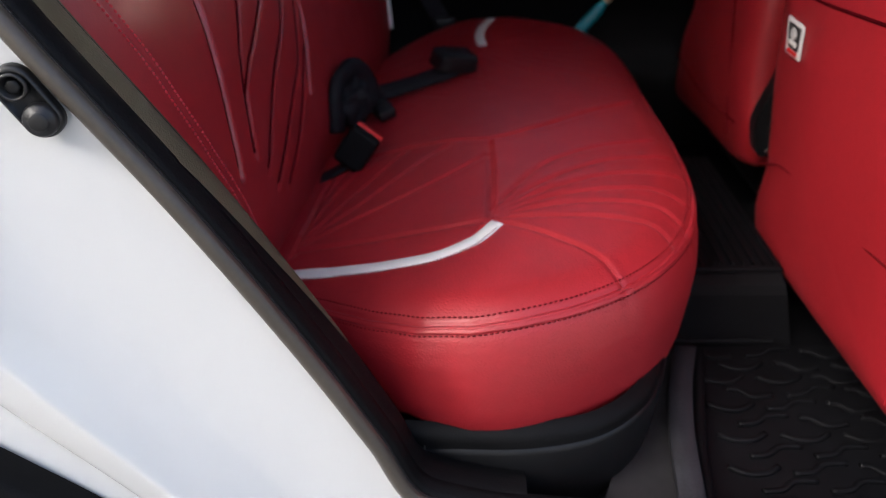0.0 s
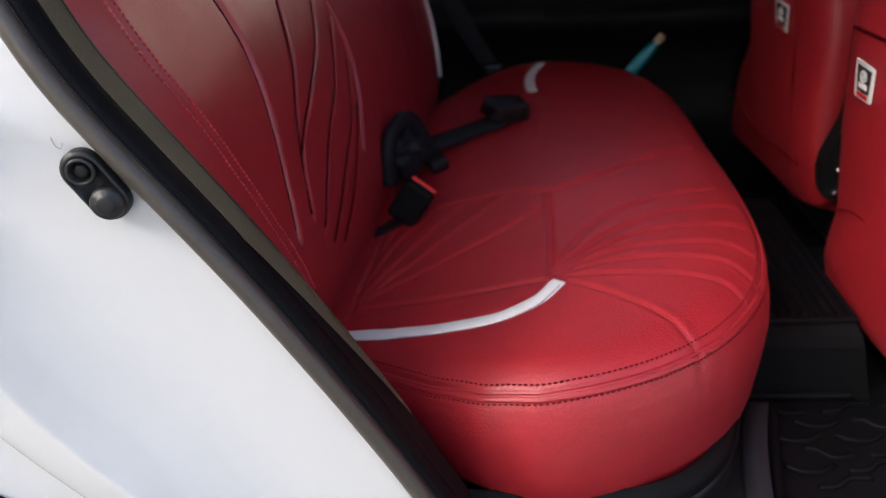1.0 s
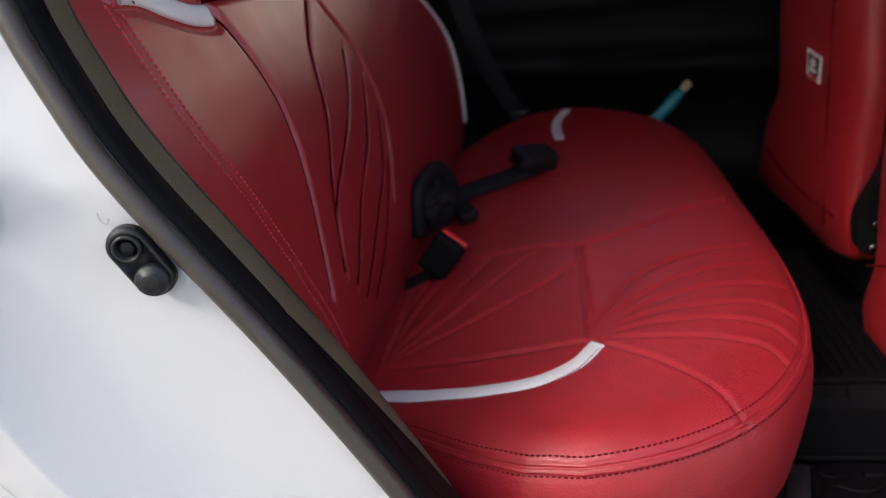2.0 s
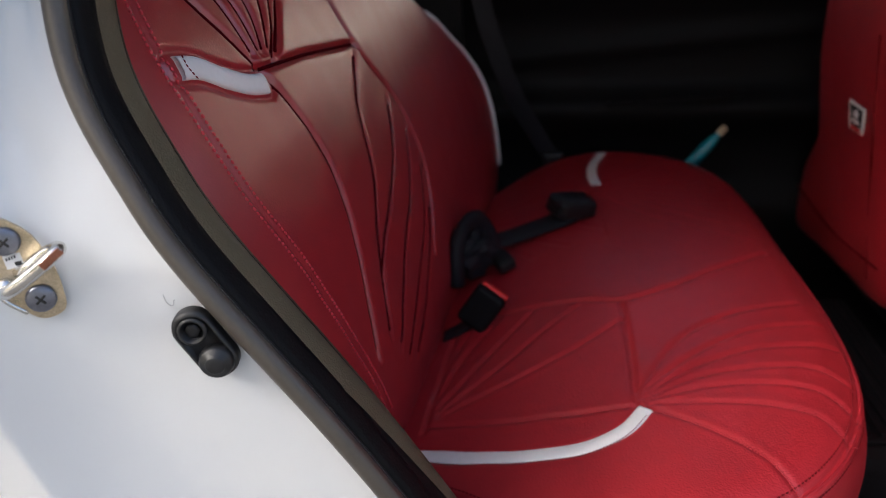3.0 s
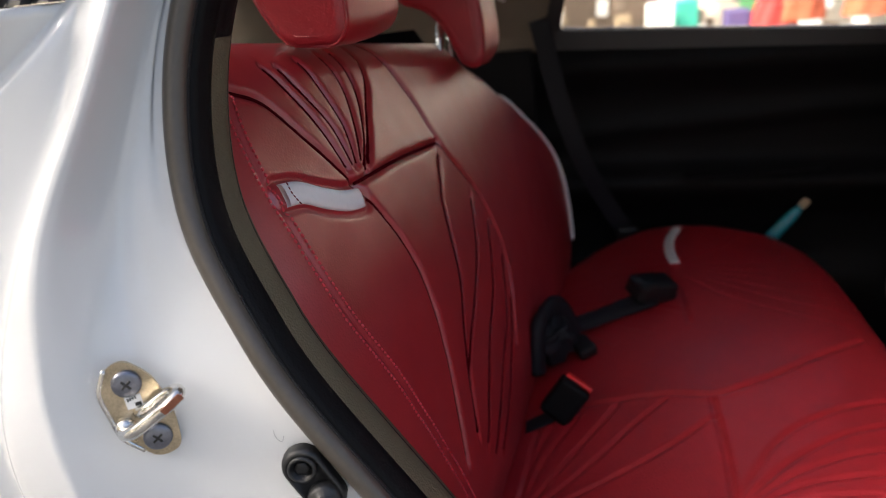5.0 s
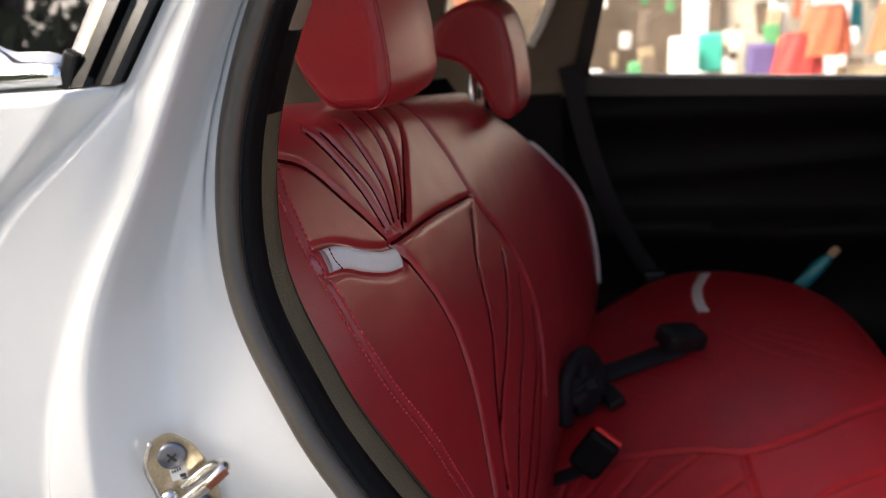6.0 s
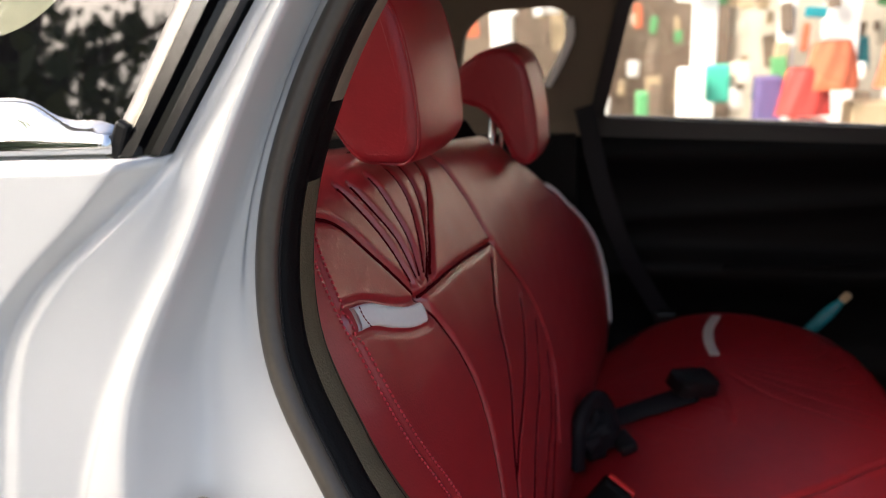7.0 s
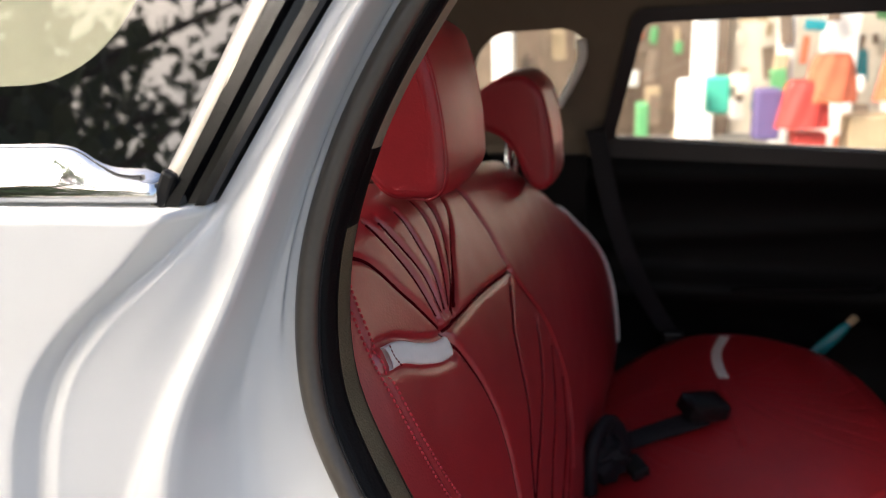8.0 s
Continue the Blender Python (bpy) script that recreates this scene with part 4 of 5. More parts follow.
buckle = empty("belt_buckle", "black seat belt buckle with a red button, on the cushion", "seat belt buckle")
mb = Matrix.Translation((0.070, 0.625, 0.586)) @ pose(0, 0, 0, -14, 34, -12)
part("housing", block((0.054, 0.030, 0.070), 0.008, mb @ pose(0, 0, 0.009), 3), buckle, "black plastic housing", DARK_TRIM)
part("button", block((0.048, 0.012, 0.010), 0.003, mb @ pose(0.002, 0.006, 0.044)), buckle, "red release button", RED_PLASTIC)
part("strap", ribbon("strap", curve_points([(0.07, 0.63, 0.57), (0.045, 0.63, 0.555), (0.01, 0.63, 0.535)], 16), (0, 1, 0.1), 0.03, 0.004, WEBBING), buckle, "short black webbing")
buckle2 = empty("belt_strap", "black seat belt strap with its buckle lying on the cushion", "seat belt")
line = curve_points([(0.035, 0.80, 0.60), (0.06, 0.83, 0.615), (0.10, 0.875, 0.600), (0.15, 0.905, 0.605), (0.20, 0.925, 0.615), (0.235, 0.94, 0.622)], 40)
part("webbing", ribbon("webbing", line, np.stack([np.linspace(-0.3, -0.5, 40), np.full(40, 0.85), np.linspace(0.7, 0.15, 40)], 1), np.interp(np.linspace(0, 1, 40), [0, 0.3, 0.6, 1], [0.052, 0.034, 0.036, 0.046]), 0.007, WEBBING), buckle2, "twisted black webbing")
part("housing", crumple((0.044, 0.031, 0.019), Matrix.Translation((0.238, 0.952, 0.638)) @ pose(0, 0, 0, 8, 8, 28), 5.0, 0.10), buckle2, "black plastic buckle housing", BLACK_PLASTIC)
part("fold", crumple((0.040, 0.034, 0.036), Matrix.Translation((0.045, 0.790, 0.612)) @ pose(0, 0, 0, 10, -20, 20), 3.0, 0.40), buckle2, "crumpled black webbing", WEBBING)
part("loop", tube("loop", curve_points([(0.025, 0.74, 0.575), (0.03, 0.765, 0.655), (0.05, 0.81, 0.668), (0.075, 0.84, 0.625), (0.085, 0.84, 0.585)], 30), np.linspace(0.028, 0.020, 30), WEBBING, 10, 0.55), buckle2, "folded black webbing")
part("clip", block((0.035, 0.045, 0.022), 0.006, Matrix.Translation((0.105, 0.80, 0.592)) @ pose(0, 0, 0, 10, -14, 30), 2), buckle2, "black plastic clip", BLACK_PLASTIC)
far_belt = empty("far_belt", "black seat belt hanging beside the far bolster", "seat belt")
part("webbing", ribbon("webbing", curve_points([(0.02, 1.36, 1.12), (0.07, 1.365, 0.90), (0.12, 1.37, 0.76), (0.21, 1.36, 0.60)], 30), (1, -0.2, 0.3), 0.046, 0.002, WEBBING), far_belt, "black webbing")
part("anchor", block((0.05, 0.02, 0.06), 0.006, pose(0.215, 1.355, 0.585)), far_belt, "black plastic anchor cover", BLACK_PLASTIC)

# ---- door switch and striker on the body ----
switch = empty("door_switch", "black rubber door light switch screwed to the pillar", "door switch")
nrm = Vector((0.18, -0.97, 0.06)).normalized()
lng = Vector((0.46, 0.06, -0.89))
lng = (lng - nrm * lng.dot(nrm)).normalized()
brd = nrm.cross(lng)
ms = Matrix((lng, brd, nrm)).transposed().to_4x4()
ms.translation = Vector((-0.1005, 0.0505, 0.8975))
ms = ms @ Matrix.Scale(1.08, 4)
oval = [(0.0155 * math.copysign(abs(math.cos(w)) ** 0.9, math.cos(w)) + (0.0148 if math.cos(w) > 0 else -0.0135), 0.0150 * math.sin(w)) for w in np.linspace(0, 2 * math.pi, 41)[:-1]]
rowsv = []
for s, h in ((1.0, -0.002), (1.0, 0.004), (0.96, 0.0075), (0.88, 0.0085), (0.80, 0.0080), (0.78, 0.0045)):
    rowsv += [ms @ Vector((a * s, b * s, h)) for a, b in oval]
part("boot", mesh_of("boot", rowsv, grid_faces(6, 40, closed=True) + [tuple(range(200, 240))], RUBBER), switch, "black rubber boot")
part("plunger", lathe("plunger", [(0.0125, 0.003), (0.0129, 0.008), (0.0124, 0.0115), (0.0108, 0.0138), (0.0074, 0.0144), (0.0070, 0.0158), (0.0062, 0.0164), (0.0030, 0.0165)], RUBBER, 28, ms @ pose(0.0150, 0, 0)), switch, "round rubber plunger")
part("collar", lathe("collar", [(0.0105, 0.004), (0.0105, 0.0098), (0.0088, 0.0105), (0.0080, 0.0098), (0.0078, 0.005)], RUBBER, 28, ms @ pose(-0.0135, 0, 0)), switch, "raised rubber collar")
part("screw", lathe("screw", [(0.0058, 0.004), (0.0058, 0.0072), (0.0045, 0.0082), (0.0015, 0.0084)], BLACK_PLASTIC, 6, ms @ pose(-0.0135, 0, 0)), switch, "black hexagon screw")

striker = empty("door_striker", "zinc-plated door striker with two screws on the pillar", "door striker")
nrm = Vector((0.45, -0.88, 0.06)).normalized()
upv = Vector((-0.27, 0.0, 0.96))
upv = (upv - nrm * upv.dot(nrm)).normalized()
rgt = upv.cross(nrm)
mk = Matrix((rgt, upv, nrm)).transposed().to_4x4()
mk.translation = Vector((-0.2225, 0.0335, 0.9695))
mk = mk @ Matrix.Scale(1.07, 4)
shape = rounded([(-0.018, 0.026), (-0.006, 0.040), (0.006, 0.040), (0.018, 0.022), (0.020, -0.010), (0.012, -0.040), (-0.006, -0.040), (-0.020, -0.014)], 0.014, 5)
bm = plate(shape, [], lambda a, b, d: (a, b, d), 0.0026)
bm.transform(mk)
part("plate", bm, striker, "yellow zinc-plated steel plate", ZINC)
for k in (0.0235, -0.0235):
    sc = part("screw", lathe("screw", [(0.0098, 0.0026), (0.0102, 0.0040), (0.0098, 0.0056), (0.0080, 0.0066), (0.0030, 0.0070)], SCREW, 28, mk @ pose(0.001, k, 0)), striker, "dark cross-head screw")
    for r in (25, 115):
        part("cross_slot", block((0.0085, 0.0017, 0.0012), 0.0003, mk @ pose(0.001, k, 0.0070, 0, 0, r), 1), sc, "", INK)
lp = curve_points([(-0.016, -0.008, 0.001), (-0.014, -0.007, 0.014), (-0.006, -0.004, 0.023), (0.014, 0.003, 0.029), (0.028, 0.008, 0.031), (0.0335, 0.010, 0.026), (0.030, 0.0095, 0.018), (0.018, 0.006, 0.012), (0.004, 0.001, 0.009), (-0.002, -0.001, 0.001)], 60)
part("worn_end", block((0.017, 0.0055, 0.0016), 0.0007, mk @ pose(0.0285, 0.0085, 0.0362, 0, 0, 20)), striker, "worn coppery flat on the loop", COPPER)
part("loop", tube("loop", [tuple(mk @ Vector(q)) for q in lp], 0.0050, STEEL, 14), striker, "polished steel loop")
part("foot", lathe("foot", [(0.0075, 0.002), (0.0072, 0.005), (0.0052, 0.008)], STEEL, 20, mk @ pose(-0.0145, -0.007, 0)), striker, "welded foot of the loop")
rimp = [mk @ Vector((*q, 0.0018)) for q in [(-0.008, 0.0385), (-0.0185, 0.024), (-0.0205, 0.004), (-0.0205, -0.014), (-0.012, -0.030)]]
part("plate_rim", tube("plate_rim", curve_points([tuple(q) for q in rimp], 30), 0.0021, STEEL, 8), striker, "bright rolled edge")
lab = part("sticker", block((0.011, 0.010, 0.0004), 0.0, mk @ pose(-0.001, 0.0085, 0.0030, 0, 0, -10)), striker, "small white paper sticker", PAPER)
for k in range(4):
    part("print_mark", block((0.0010, 0.0022, 0.0003), 0.0, mk @ pose(-0.0042 + 0.0018 * k, 0.0112, 0.0033, 0, 0, -10)), lab, "", INK)
part("print_mark", block((0.0042, 0.0028, 0.0003), 0.0, mk @ pose(0.001, 0.0058, 0.0033, 0, 0, -10)), lab, "", INK)


# ---- front seats, seen from behind ----
def lean(z):
    return -0.10 * (z - 0.62)


def front_seat(name, x0, outline, depth, label, shift):
    fs = empty(name, label, "car seat", "front seats")
    ring = np.array([tuple(q) for q in rounded(outline, 0.022, 8)])
    mid = ring.mean(0)
    vs, n = [], len(ring)
    for s, d in ((0.02, -0.010), (0.15, -0.010), (0.30, -0.009), (0.45, -0.008), (0.60, -0.006), (0.72, -0.004), (0.82, 0.0), (0.90, 0.006), (0.95, 0.013), (0.985, 0.024), (1.0, 0.038), (1.0, 0.06), (0.995, depth * 0.6), (0.97, depth)):
        q = mid + (ring - mid) * s
        v = np.stack([x0 + d + lean(q[:, 1]), q[:, 0], q[:, 1]], 1)
        v[:, 0] += [0.006 * noise.noise((a * 7, b * 7, 1.5)) for a, b in q]
        vs.append(v)
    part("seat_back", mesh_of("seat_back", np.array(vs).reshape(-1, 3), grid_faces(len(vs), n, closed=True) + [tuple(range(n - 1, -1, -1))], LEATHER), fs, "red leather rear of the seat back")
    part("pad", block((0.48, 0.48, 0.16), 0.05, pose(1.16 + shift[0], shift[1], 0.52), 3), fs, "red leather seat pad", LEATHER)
    part("rail", block((0.55, 0.45, 0.12), 0.02, pose(1.14 + shift[0], shift[1], 0.38)), fs, "black seat frame", BLACK_PLASTIC)
    return fs


FS_NEAR = [(0.16, 0.39), (0.14, 0.75), (0.17, 1.12), (0.62, 1.12), (0.705, 0.90), (0.715, 0.70), (0.700, 0.53), (0.728, 0.425), (0.690, 0.362), (0.593, 0.366), (0.45, 0.376), (0.30, 0.384)]
FS_FAR = [(0.835, 0.455), (0.815, 0.53), (0.828, 0.62), (0.825, 0.78), (0.86, 1.00), (0.95, 1.12), (1.20, 1.12), (1.235, 0.90), (1.248, 0.682), (1.318, 0.584), (1.366, 0.455), (1.376, 0.395), (1.154, 0.422), (0.900, 0.436)]
near_seat = front_seat("driver_seat", 0.772, FS_NEAR, 0.20, "red leather front seat near the open door", (0.0, 0.37))
far_seat = front_seat("passenger_seat", 0.785, FS_FAR, 0.20, "red leather front seat beyond the centre console", (0.04, 1.10))


def seat_line(parent, x0, pts, r=0.0022, mat=THREAD, lift=0.0055):
    q = curve_points(pts, 60)
    part("seam", tube("seam", np.stack([x0 + lean(q[:, 1]) - lift, q[:, 0], q[:, 1]], 1), r, mat, 6), parent, "sewn seam")


seat_line(near_seat, 0.772, [(0.552, 0.786), (0.542, 0.705), (0.547, 0.602)], 0.0016, LEATHER)
seat_line(near_seat, 0.772, [(0.68, 0.535), (0.601, 0.572), (0.55, 0.580), (0.443, 0.579), (0.294, 0.596), (0.17, 0.61)], 0.0018)
seat_line(near_seat, 0.772, [(0.66, 0.845), (0.512, 0.852), (0.433, 0.859), (0.367, 0.865), (0.17, 0.88)], 0.0026, SEAM_SHADE)
seat_line(far_seat, 0.785, [(0.93, 0.95), (0.92, 0.70), (0.90, 0.50)], 0.0018)
seat_line(far_seat, 0.785, [(1.30, 0.54), (1.10, 0.52), (0.86, 0.54)], 0.0018)


def cloth_tag(x0, y, z, w, h, label):
    tg = empty("cloth_tag", label, "label tag", "tags on the front seats")
    m = Matrix.Translation((x0 + lean(z) - 0.011, y, z)) @ pose(0, 0, 0, 0, -5.7, 0)
    b = part("border", plate(rounded([(-w / 2, h / 2), (w / 2 * 0.9, h / 2 * 0.92), (w / 2 * 0.8, -h / 2), (-w / 2 * 0.82, -h / 2)], 0.003, 3), [], lambda a, c, d: (d, -a, c), 0.0015), tg, "white woven border", PAPER)
    b.matrix_local = m
    f = part("field", plate(rounded([(-w * 0.36, h * 0.38), (w * 0.33, h * 0.36), (w * 0.27, -h * 0.30), (-w * 0.28, -h * 0.30)], 0.002, 3), [], lambda a, c, d: (d - 0.0012, -a, c), 0.0012), tg, "black field", INK)
    f.matrix_local = m
    r = part("ring_mark", tube("ring_mark", [(-0.0018, -w * 0.13 * math.cos(q), h * 0.14 + h * 0.14 * math.sin(q)) for q in np.linspace(0, 6.283, 24)], 0.0011, PAPER, 6), tg, "white ring")
    r.matrix_local = m
    for k, (a, c, bw, bh) in enumerate(((0.0, 0.14, 0.05, 0.16), (0.0, -0.12, 0.40, 0.13))):
        q = part("bar_mark", block((0.0012, w * bw, h * bh), 0.0, pose(-0.0017, 0, h * c)), tg, "white bar", PAPER)
        q.matrix_local = m
    q = part("bar_mark", block((0.0012, w * 0.52, h * 0.11), 0.0, pose(-0.0017, 0, -h * 0.38)), tg, "red bar", RED_PLASTIC)
    q.matrix_local = m
    return tg


cloth_tag(0.772, 0.598, 0.782, 0.064, 0.054, "white and black cloth tag on the seat's seam")
cloth_tag(0.785, 0.985, 0.791, 0.078, 0.053, "white and black cloth tag on the far seat")
hinge = empty("seat_recliner", "black plastic recliner cover beside the front seat", "seat recliner")
bm = plate(rounded([(0.806, 0.825), (0.860, 0.83), (0.896, 0.65), (0.868, 0.52), (0.807, 0.50), (0.788, 0.575), (0.82, 0.67)], 0.03, 5), [], lambda x, z, d: (x, 0.772 + d, z), 0.030)
part("cover", bm, hinge, "black plastic cover", BLACK_PLASTIC)
for k in ((0.829, 0.607), (0.822, 0.565), (0.824, 0.52)):
    part("screw", lathe("screw", [(0.006, 0), (0.006, 0.003), (0.003, 0.004)], STEEL, 12, pose(k[0], 0.771, k[1], 90, 0, 0)), hinge, "bright screw head")
# ---- floor: moulded mat tray, edge strip ----
mat_ob = empty("floor_mat", "black moulded rubber floor mat with raised ribs", "floor mat")
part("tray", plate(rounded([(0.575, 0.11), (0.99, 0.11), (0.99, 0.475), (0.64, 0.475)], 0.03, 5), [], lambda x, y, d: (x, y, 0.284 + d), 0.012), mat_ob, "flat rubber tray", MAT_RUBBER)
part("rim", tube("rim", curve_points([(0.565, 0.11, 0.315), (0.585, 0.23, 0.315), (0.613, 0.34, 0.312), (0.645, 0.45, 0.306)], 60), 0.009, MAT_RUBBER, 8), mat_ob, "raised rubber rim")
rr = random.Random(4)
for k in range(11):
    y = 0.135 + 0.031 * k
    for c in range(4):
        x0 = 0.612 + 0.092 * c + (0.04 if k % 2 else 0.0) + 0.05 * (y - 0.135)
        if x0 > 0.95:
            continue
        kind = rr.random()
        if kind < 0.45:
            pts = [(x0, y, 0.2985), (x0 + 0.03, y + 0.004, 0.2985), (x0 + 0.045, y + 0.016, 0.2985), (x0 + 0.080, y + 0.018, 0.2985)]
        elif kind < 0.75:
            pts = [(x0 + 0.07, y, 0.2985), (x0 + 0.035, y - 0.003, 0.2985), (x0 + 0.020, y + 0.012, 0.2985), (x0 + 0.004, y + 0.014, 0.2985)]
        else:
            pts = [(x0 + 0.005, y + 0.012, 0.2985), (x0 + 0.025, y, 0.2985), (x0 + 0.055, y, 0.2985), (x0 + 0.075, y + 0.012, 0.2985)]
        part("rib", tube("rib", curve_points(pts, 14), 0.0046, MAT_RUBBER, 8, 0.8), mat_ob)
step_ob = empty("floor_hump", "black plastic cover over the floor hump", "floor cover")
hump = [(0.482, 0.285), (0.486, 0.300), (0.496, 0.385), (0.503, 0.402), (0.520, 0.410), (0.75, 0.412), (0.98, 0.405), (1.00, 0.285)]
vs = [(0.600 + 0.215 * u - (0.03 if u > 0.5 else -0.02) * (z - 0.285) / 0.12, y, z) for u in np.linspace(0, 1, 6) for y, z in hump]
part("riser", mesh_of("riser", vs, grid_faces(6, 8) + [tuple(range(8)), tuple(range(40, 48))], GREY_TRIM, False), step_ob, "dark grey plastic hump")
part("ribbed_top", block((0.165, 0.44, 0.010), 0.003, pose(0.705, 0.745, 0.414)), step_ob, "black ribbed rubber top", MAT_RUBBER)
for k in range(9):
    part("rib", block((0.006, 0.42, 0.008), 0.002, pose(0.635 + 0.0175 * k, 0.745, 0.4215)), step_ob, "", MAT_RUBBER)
part("edge_bead", tube("edge_bead", curve_points([(0.605, 0.478, 0.303), (0.70, 0.478, 0.303), (0.78, 0.479, 0.302)], 24), 0.006, GREY_TRIM, 8), step_ob, "rounded grey bead at the foot")
edge = empty("carpet_edge", "dark grey grained trim strip beside the mat", "trim strip")
part("carpet_panel", plate(rounded([(0.42, 0.10), (0.535, 0.10), (0.60, 0.44), (0.53, 0.44), (0.46, 0.20)], 0.01, 3), [], lambda x, y, d: (x, y, 0.292 + d), 0.02), edge, "grey carpeted floor edge", STRIP_LOW)
part("strip", ribbon("strip", curve_points([(0.533, 0.075, 0.335), (0.541, 0.13, 0.335), (0.556, 0.23, 0.333), (0.583, 0.34, 0.328), (0.618, 0.44, 0.315)], 30), (1, -0.25, 0.10), 0.034, 0.02, STRIP), edge, "grained grey plastic")

# ---- teal bottle in the far door pocket ----
bottle = empty("bottle", "teal bottle with a pale cap in the door pocket", "bottle")
mbt = Matrix.Translation((0.525, 1.355, 0.550)) @ pose(0, 0, 0, 0, 39, 0)
part("body", lathe("body", [(0.013, -0.08), (0.015, -0.07), (0.0155, 0.09), (0.013, 0.115), (0.0085, 0.127), (0.0085, 0.132)], TEAL, 24, mbt), bottle, "teal plastic body")
part("cap", lathe("cap", [(0.0095, 0.132), (0.0100, 0.134), (0.0100, 0.152), (0.009, 0.155), (0.004, 0.156)], TAN, 20, mbt), bottle, "pale beige cap")

# ---- street beyond the far windows: an open shop front ----
shop = empty("shop_front", "cream shop front with white posts across the street", "shop")
part("back_wall", block((24, 0.2, 3.8), 0.0, pose(3.5, 8.2, 1.9)), shop, "cream plaster wall", PLASTER)
# Flat brown sheet before the wall: the open shop's inner shade as colour.
part("opening_shade", block((3.8, 0.1, 2.4), 0.0, pose(-0.6, 8.05, 1.2)), shop, "brown sheet for the shaded shop doorway", SHOP_DARK)
for x, w in ((0.93, 0.20), (1.62, 0.12), (2.05, 0.28), (2.52, 0.10), (-0.9, 0.2), (-2.0, 0.2), (3.6, 0.2)):
    part("post", block((w, 0.2, 3.0), 0.02, pose(x, 6.9, 1.5)), shop, "white painted post", SHOP_WHITE)
part("post", block((0.16, 0.16, 0.95), 0.02, pose(0.72, 6.1, 0.30)), shop, "short white post", SHOP_WHITE)


def goods(name, label, cat, size, at, mat, bevel=0.02):
    ob = part(name, block(size, bevel, pose(*at)), None, "", mat)
    return tagged(ob, label, cat, "goods before the shop")


goods("mint_crate", "mint green plastic crate before the shop", "crate", (0.18, 0.2, 0.30), (0.98, 6.3, 0.62), MINT)
goods("purple_box", "purple cardboard box before the shop", "box", (0.20, 0.2, 0.42), (1.38, 6.3, 0.45), PURPLE)
goods("green_crate", "green plastic crate before the shop", "crate", (0.10, 0.2, 0.35), (0.36, 6.1, 0.42), GREEN)
goods("red_crate", "red plastic crate on the ground", "crate", (0.25, 0.2, 0.18), (1.70, 6.2, 0.22), RED_BOX)
goods("carton", "tan cardboard carton on the ground", "carton", (0.7, 0.3, 0.42), (2.35, 6.3, 0.22), TAN)
for x, z, mt in ((1.80, 0.75, ORANGE), (2.33, 0.75, ORANGE), (1.62, 0.55, RED_BOX)):
    n1, n2 = 16, 40
    vs = []
    for i in range(n1):
        h = 1 - i / (n1 - 1)
        for j in range(n2):
            a = 2 * math.pi * j / n2
            r = 0.20 * (0.55 + 0.45 * (1 - h) ** 0.5) * (1 + 0.08 * math.sin(a * 7 + i * 0.3))
            vs.append((x + r * math.cos(a), 6.1 + 0.45 * r * math.sin(a), z - 0.19 + 0.38 * h))
    g = part("hanging_cloth", mesh_of("hanging_cloth", vs, grid_faces(n1, n2, closed=True) + [tuple(range(n2))], mt))
    tagged(g, "orange-red cloth hanging before the shop", "cloth", "hanging cloths")


rs = random.Random(21)
for k in range(150):
    x, z = rs.uniform(-1.2, 3.4), rs.uniform(0.05, 1.75)
    w, h = rs.uniform(0.04, 0.18), rs.uniform(0.05, 0.30)
    colour, word = rs.choice(((SHOP_WHITE, "white"), (SHOP_WHITE, "white"), (PLASTER, "cream"), (TAN, "tan"), (TAN, "tan"), (SHOP_DARK, "brown"), (SHOP_DARK, "brown"), (ORANGE, "orange"), (TEAL, "teal"), (GREEN, "green")))
    goods("hanging_pack", word + " packet hanging in the shop front", "packet", (w, 0.06, h), (x, rs.uniform(6.6, 7.8), z, 0, rs.uniform(-8, 8), 0), colour, 0.015)

# ---- trees on the camera's side of the street: window reflections, and one for shade ----
def tree(x, y, h, seed, leaves=3400, spread=0.75, crown=0.52, depth=0.20):
    rnd = random.Random(seed)
    tr = empty("tree", "leafy street tree with a grey-brown trunk", "tree", "street trees", (x, y, 0))
    part("trunk", tube("trunk", curve_points([(0, 0, 0), (0.05, 0.02, h * 0.2), (0.0, 0.06, h * 0.45), (0.1, 0.0, h * 0.75)], 24), np.linspace(0.16, 0.05, 24), BARK, 10), tr)
    for k in range(7):
        a, b = rnd.uniform(0, 6.28), rnd.uniform(0.2, 0.6)
        z = h * rnd.uniform(0.25, 0.65)
        part("limb", tube("limb", curve_points([(0, 0, z), (math.cos(a) * 0.5, math.sin(a) * 0.5, z + 0.4), (math.cos(a) * 1.2, math.sin(a) * 1.2, z + 0.9)], 12), np.linspace(0.05, 0.015, 12), BARK, 6), tr)
    vs, f = [], []
    for k in range(leaves):
        c = Vector((rnd.gauss(0, spread), rnd.gauss(0, spread), h * crown + rnd.gauss(0, h * depth)))
        if noise.noise(c * 0.9 + Vector((seed, 0, 0))) < 0.06 or c.z < 0.5:
            continue
        e = Euler((rnd.uniform(0, 6), rnd.uniform(0, 6), rnd.uniform(0, 6))).to_matrix()
        s = rnd.uniform(0.05, 0.11)
        o = len(vs)
        for q in ((-1, 0, 0), (-0.2, 0.5, 0.12), (1, 0, 0.1), (-0.2, -0.5, 0.12)):
            vs.append(c + e @ (Vector(q) * s))
        f.append((o, o + 1, o + 2, o + 3))
    part("crown", mesh_of("crown", vs, f, LEAF), tr, "loose green crown of many leaves")
    return tr


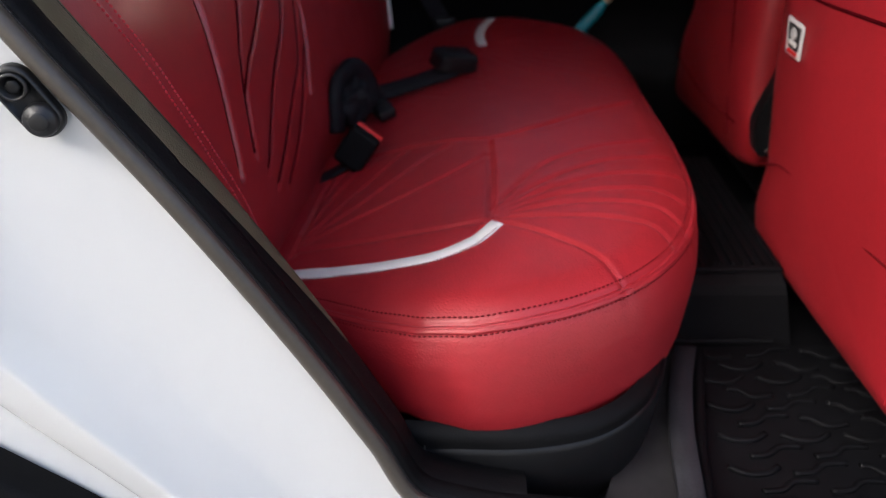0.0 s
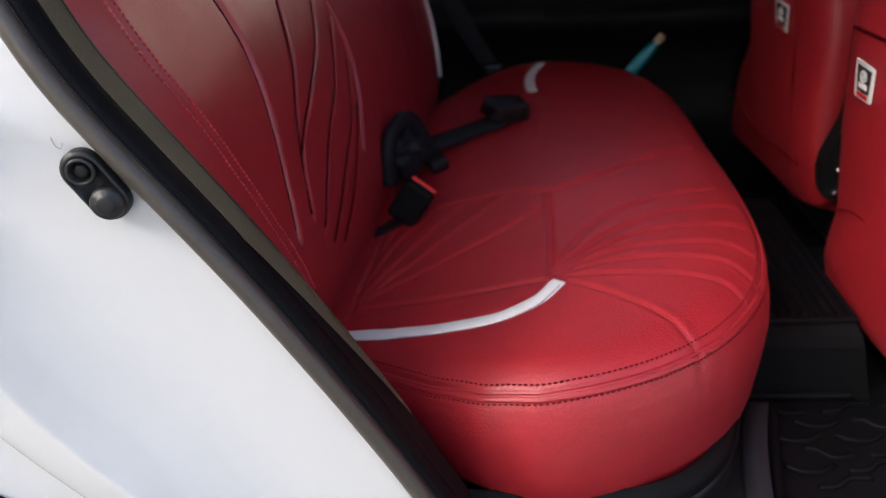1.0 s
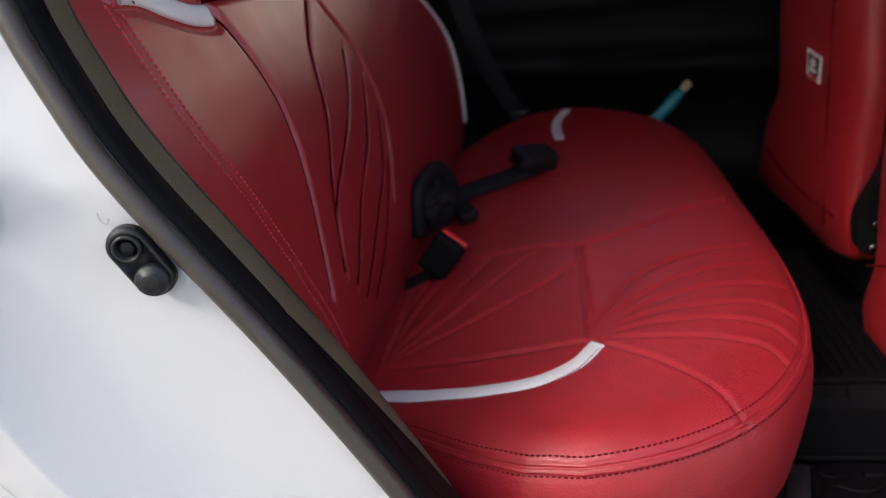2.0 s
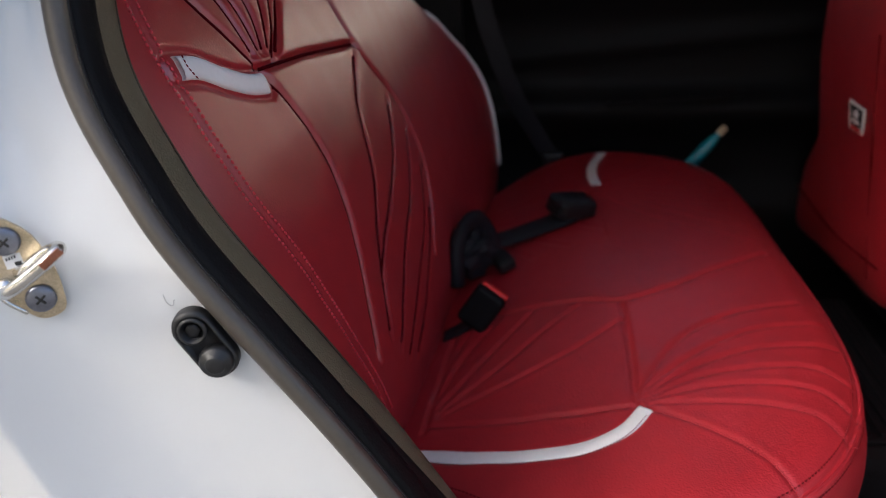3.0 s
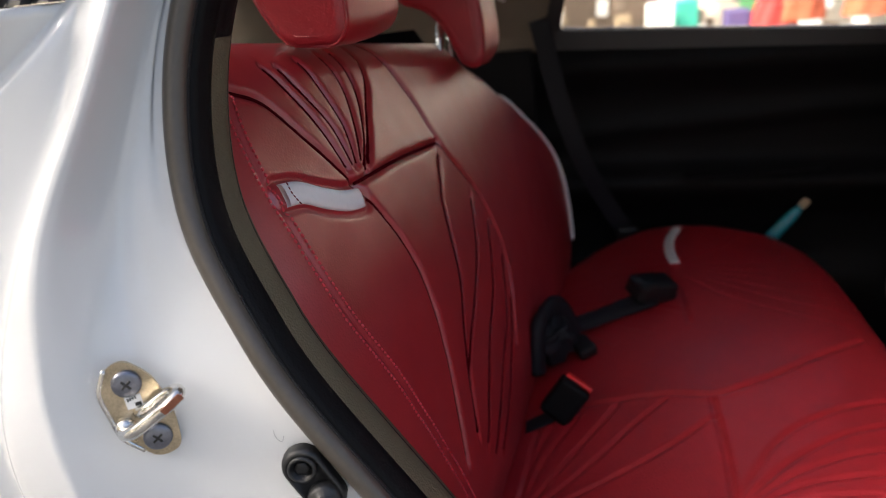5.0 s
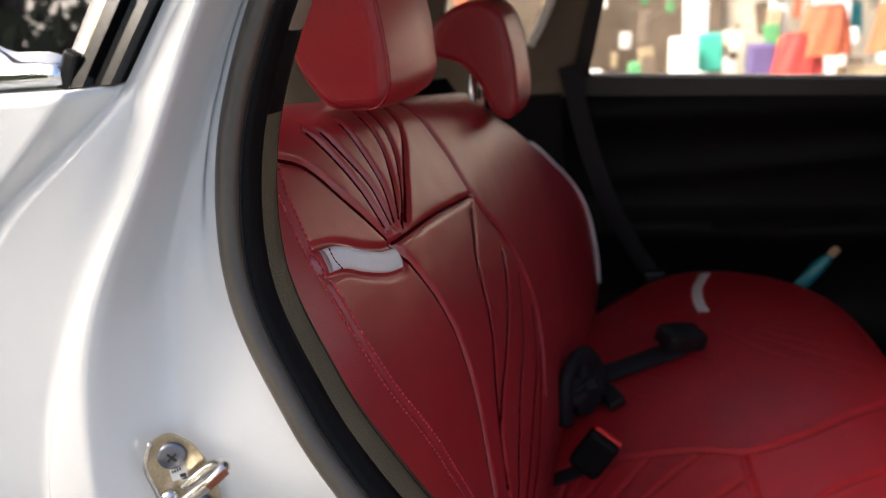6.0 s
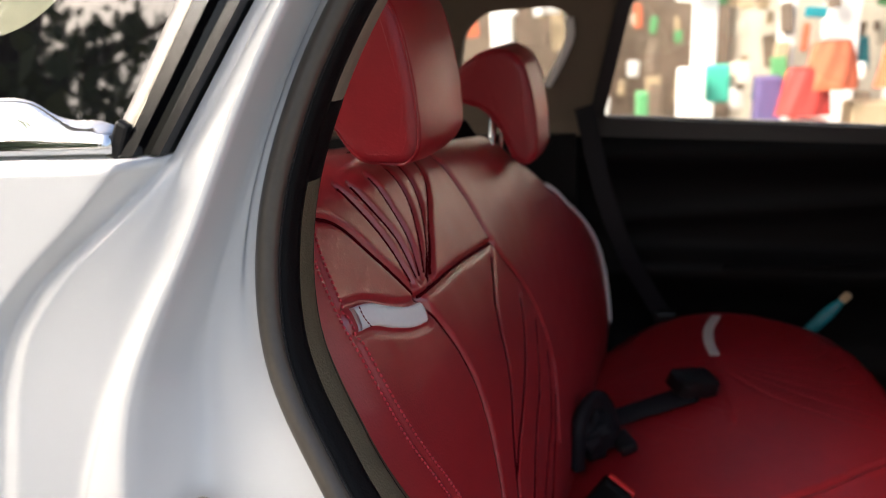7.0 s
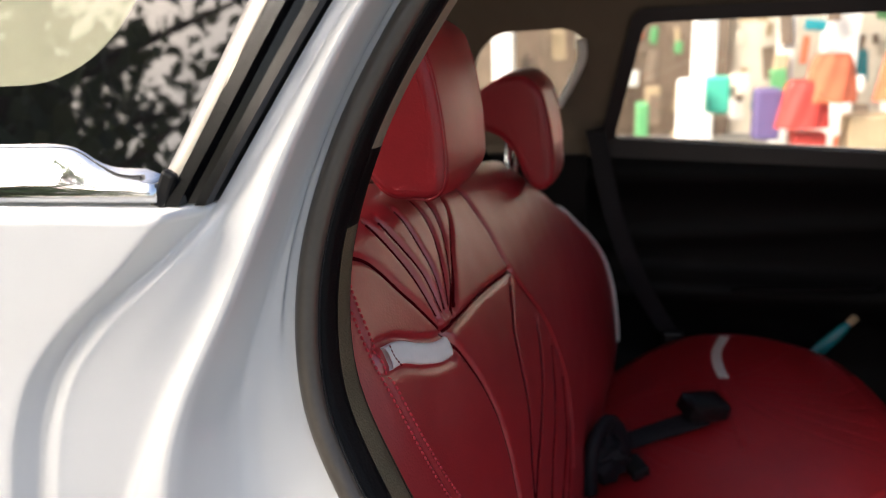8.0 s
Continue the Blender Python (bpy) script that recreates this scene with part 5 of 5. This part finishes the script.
tree(-3.2, -2.6, 4.2, 3)
tree(-1.6, -4.2, 4.6, 5)
tree(-4.6, -4.4, 5.0, 8)
tree(-6.0, -2.4, 4.4, 9)
tree(0.8, -6.0, 5.0, 11)
# Added tall, dense tree, out of view: it blocks part of the sun.
tree(-3.4, -3.0, 7.8, 14, 9000, 1.0, 0.73, 0.11)


# ---- small marks on the paint behind the door ----
def jamb(x, z):
    """A point on the painted door frame behind the seal."""
    a, d = float(spline(OPENING, z)[0]), float(spline(CREASE, z)[0])
    off = np.interp((x - a) / (d - a), [0, 0.25, 0.50, 0.68, 0.84], [0.0, -0.004, -0.011, -0.021, -0.039])
    return (x, float(side(z)) + off - 0.0004, z)


SCUFF = [jamb(-0.132, 0.934), jamb(-0.130, 0.927), jamb(-0.126, 0.924), jamb(-0.124, 0.929)]
SMUDGE = material("grey scuff", (0.30, 0.31, 0.32), 0.5)
part("scuff", tube("scuff", curve_points(SCUFF, 16), 0.00028, SMUDGE, 5), car, "small grey scuff in the paint")


# ---- the rest of the shell: far outer panels, bonnet and wheels, so that the car stands on the ground ----
part("outer_panel", plate([(-1.05, 0.24), (2.1, 0.24), (2.1, 1.02), (-1.05, 1.06)], [], lambda x, z, d: (x, far_y(x, z) + 0.06 + d, z), 0.03), car, "white painted far side panels", PAINT)
part("bonnet", block((0.95, 1.36, 0.06), 0.03, pose(2.52, 0.74, 0.98, 0, 5, -4), 3), car, "white painted bonnet", PAINT)
part("nose", block((0.12, 1.40, 0.62), 0.05, pose(2.98, 0.74, 0.62), 3), car, "white painted nose", PAINT)
for y in (0.08, 1.30):
    part("wing", block((0.92, 0.07, 0.60), 0.03, pose(2.55, y, 0.66), 3), car, "white painted front wing", PAINT)


def wheel(x, y):
    m = pose(x, y, 0.32, 90, 0, 0)
    w = part("wheel", lathe("wheel", [(0.02, -0.09), (0.19, -0.09), (0.21, -0.08), (0.21, 0.08), (0.19, 0.09), (0.02, 0.09)], STEEL, 32, m), car, "steel wheel")
    part("tyre", lathe("tyre", [(0.21, -0.095), (0.28, -0.10), (0.312, -0.085), (0.32, -0.05), (0.32, 0.05), (0.312, 0.085), (0.28, 0.10), (0.21, 0.095)], RUBBER, 40, m), w, "black rubber tyre")


for x in (-0.45, 2.42):
    for y in (0.09, 1.36):
        wheel(x, y)
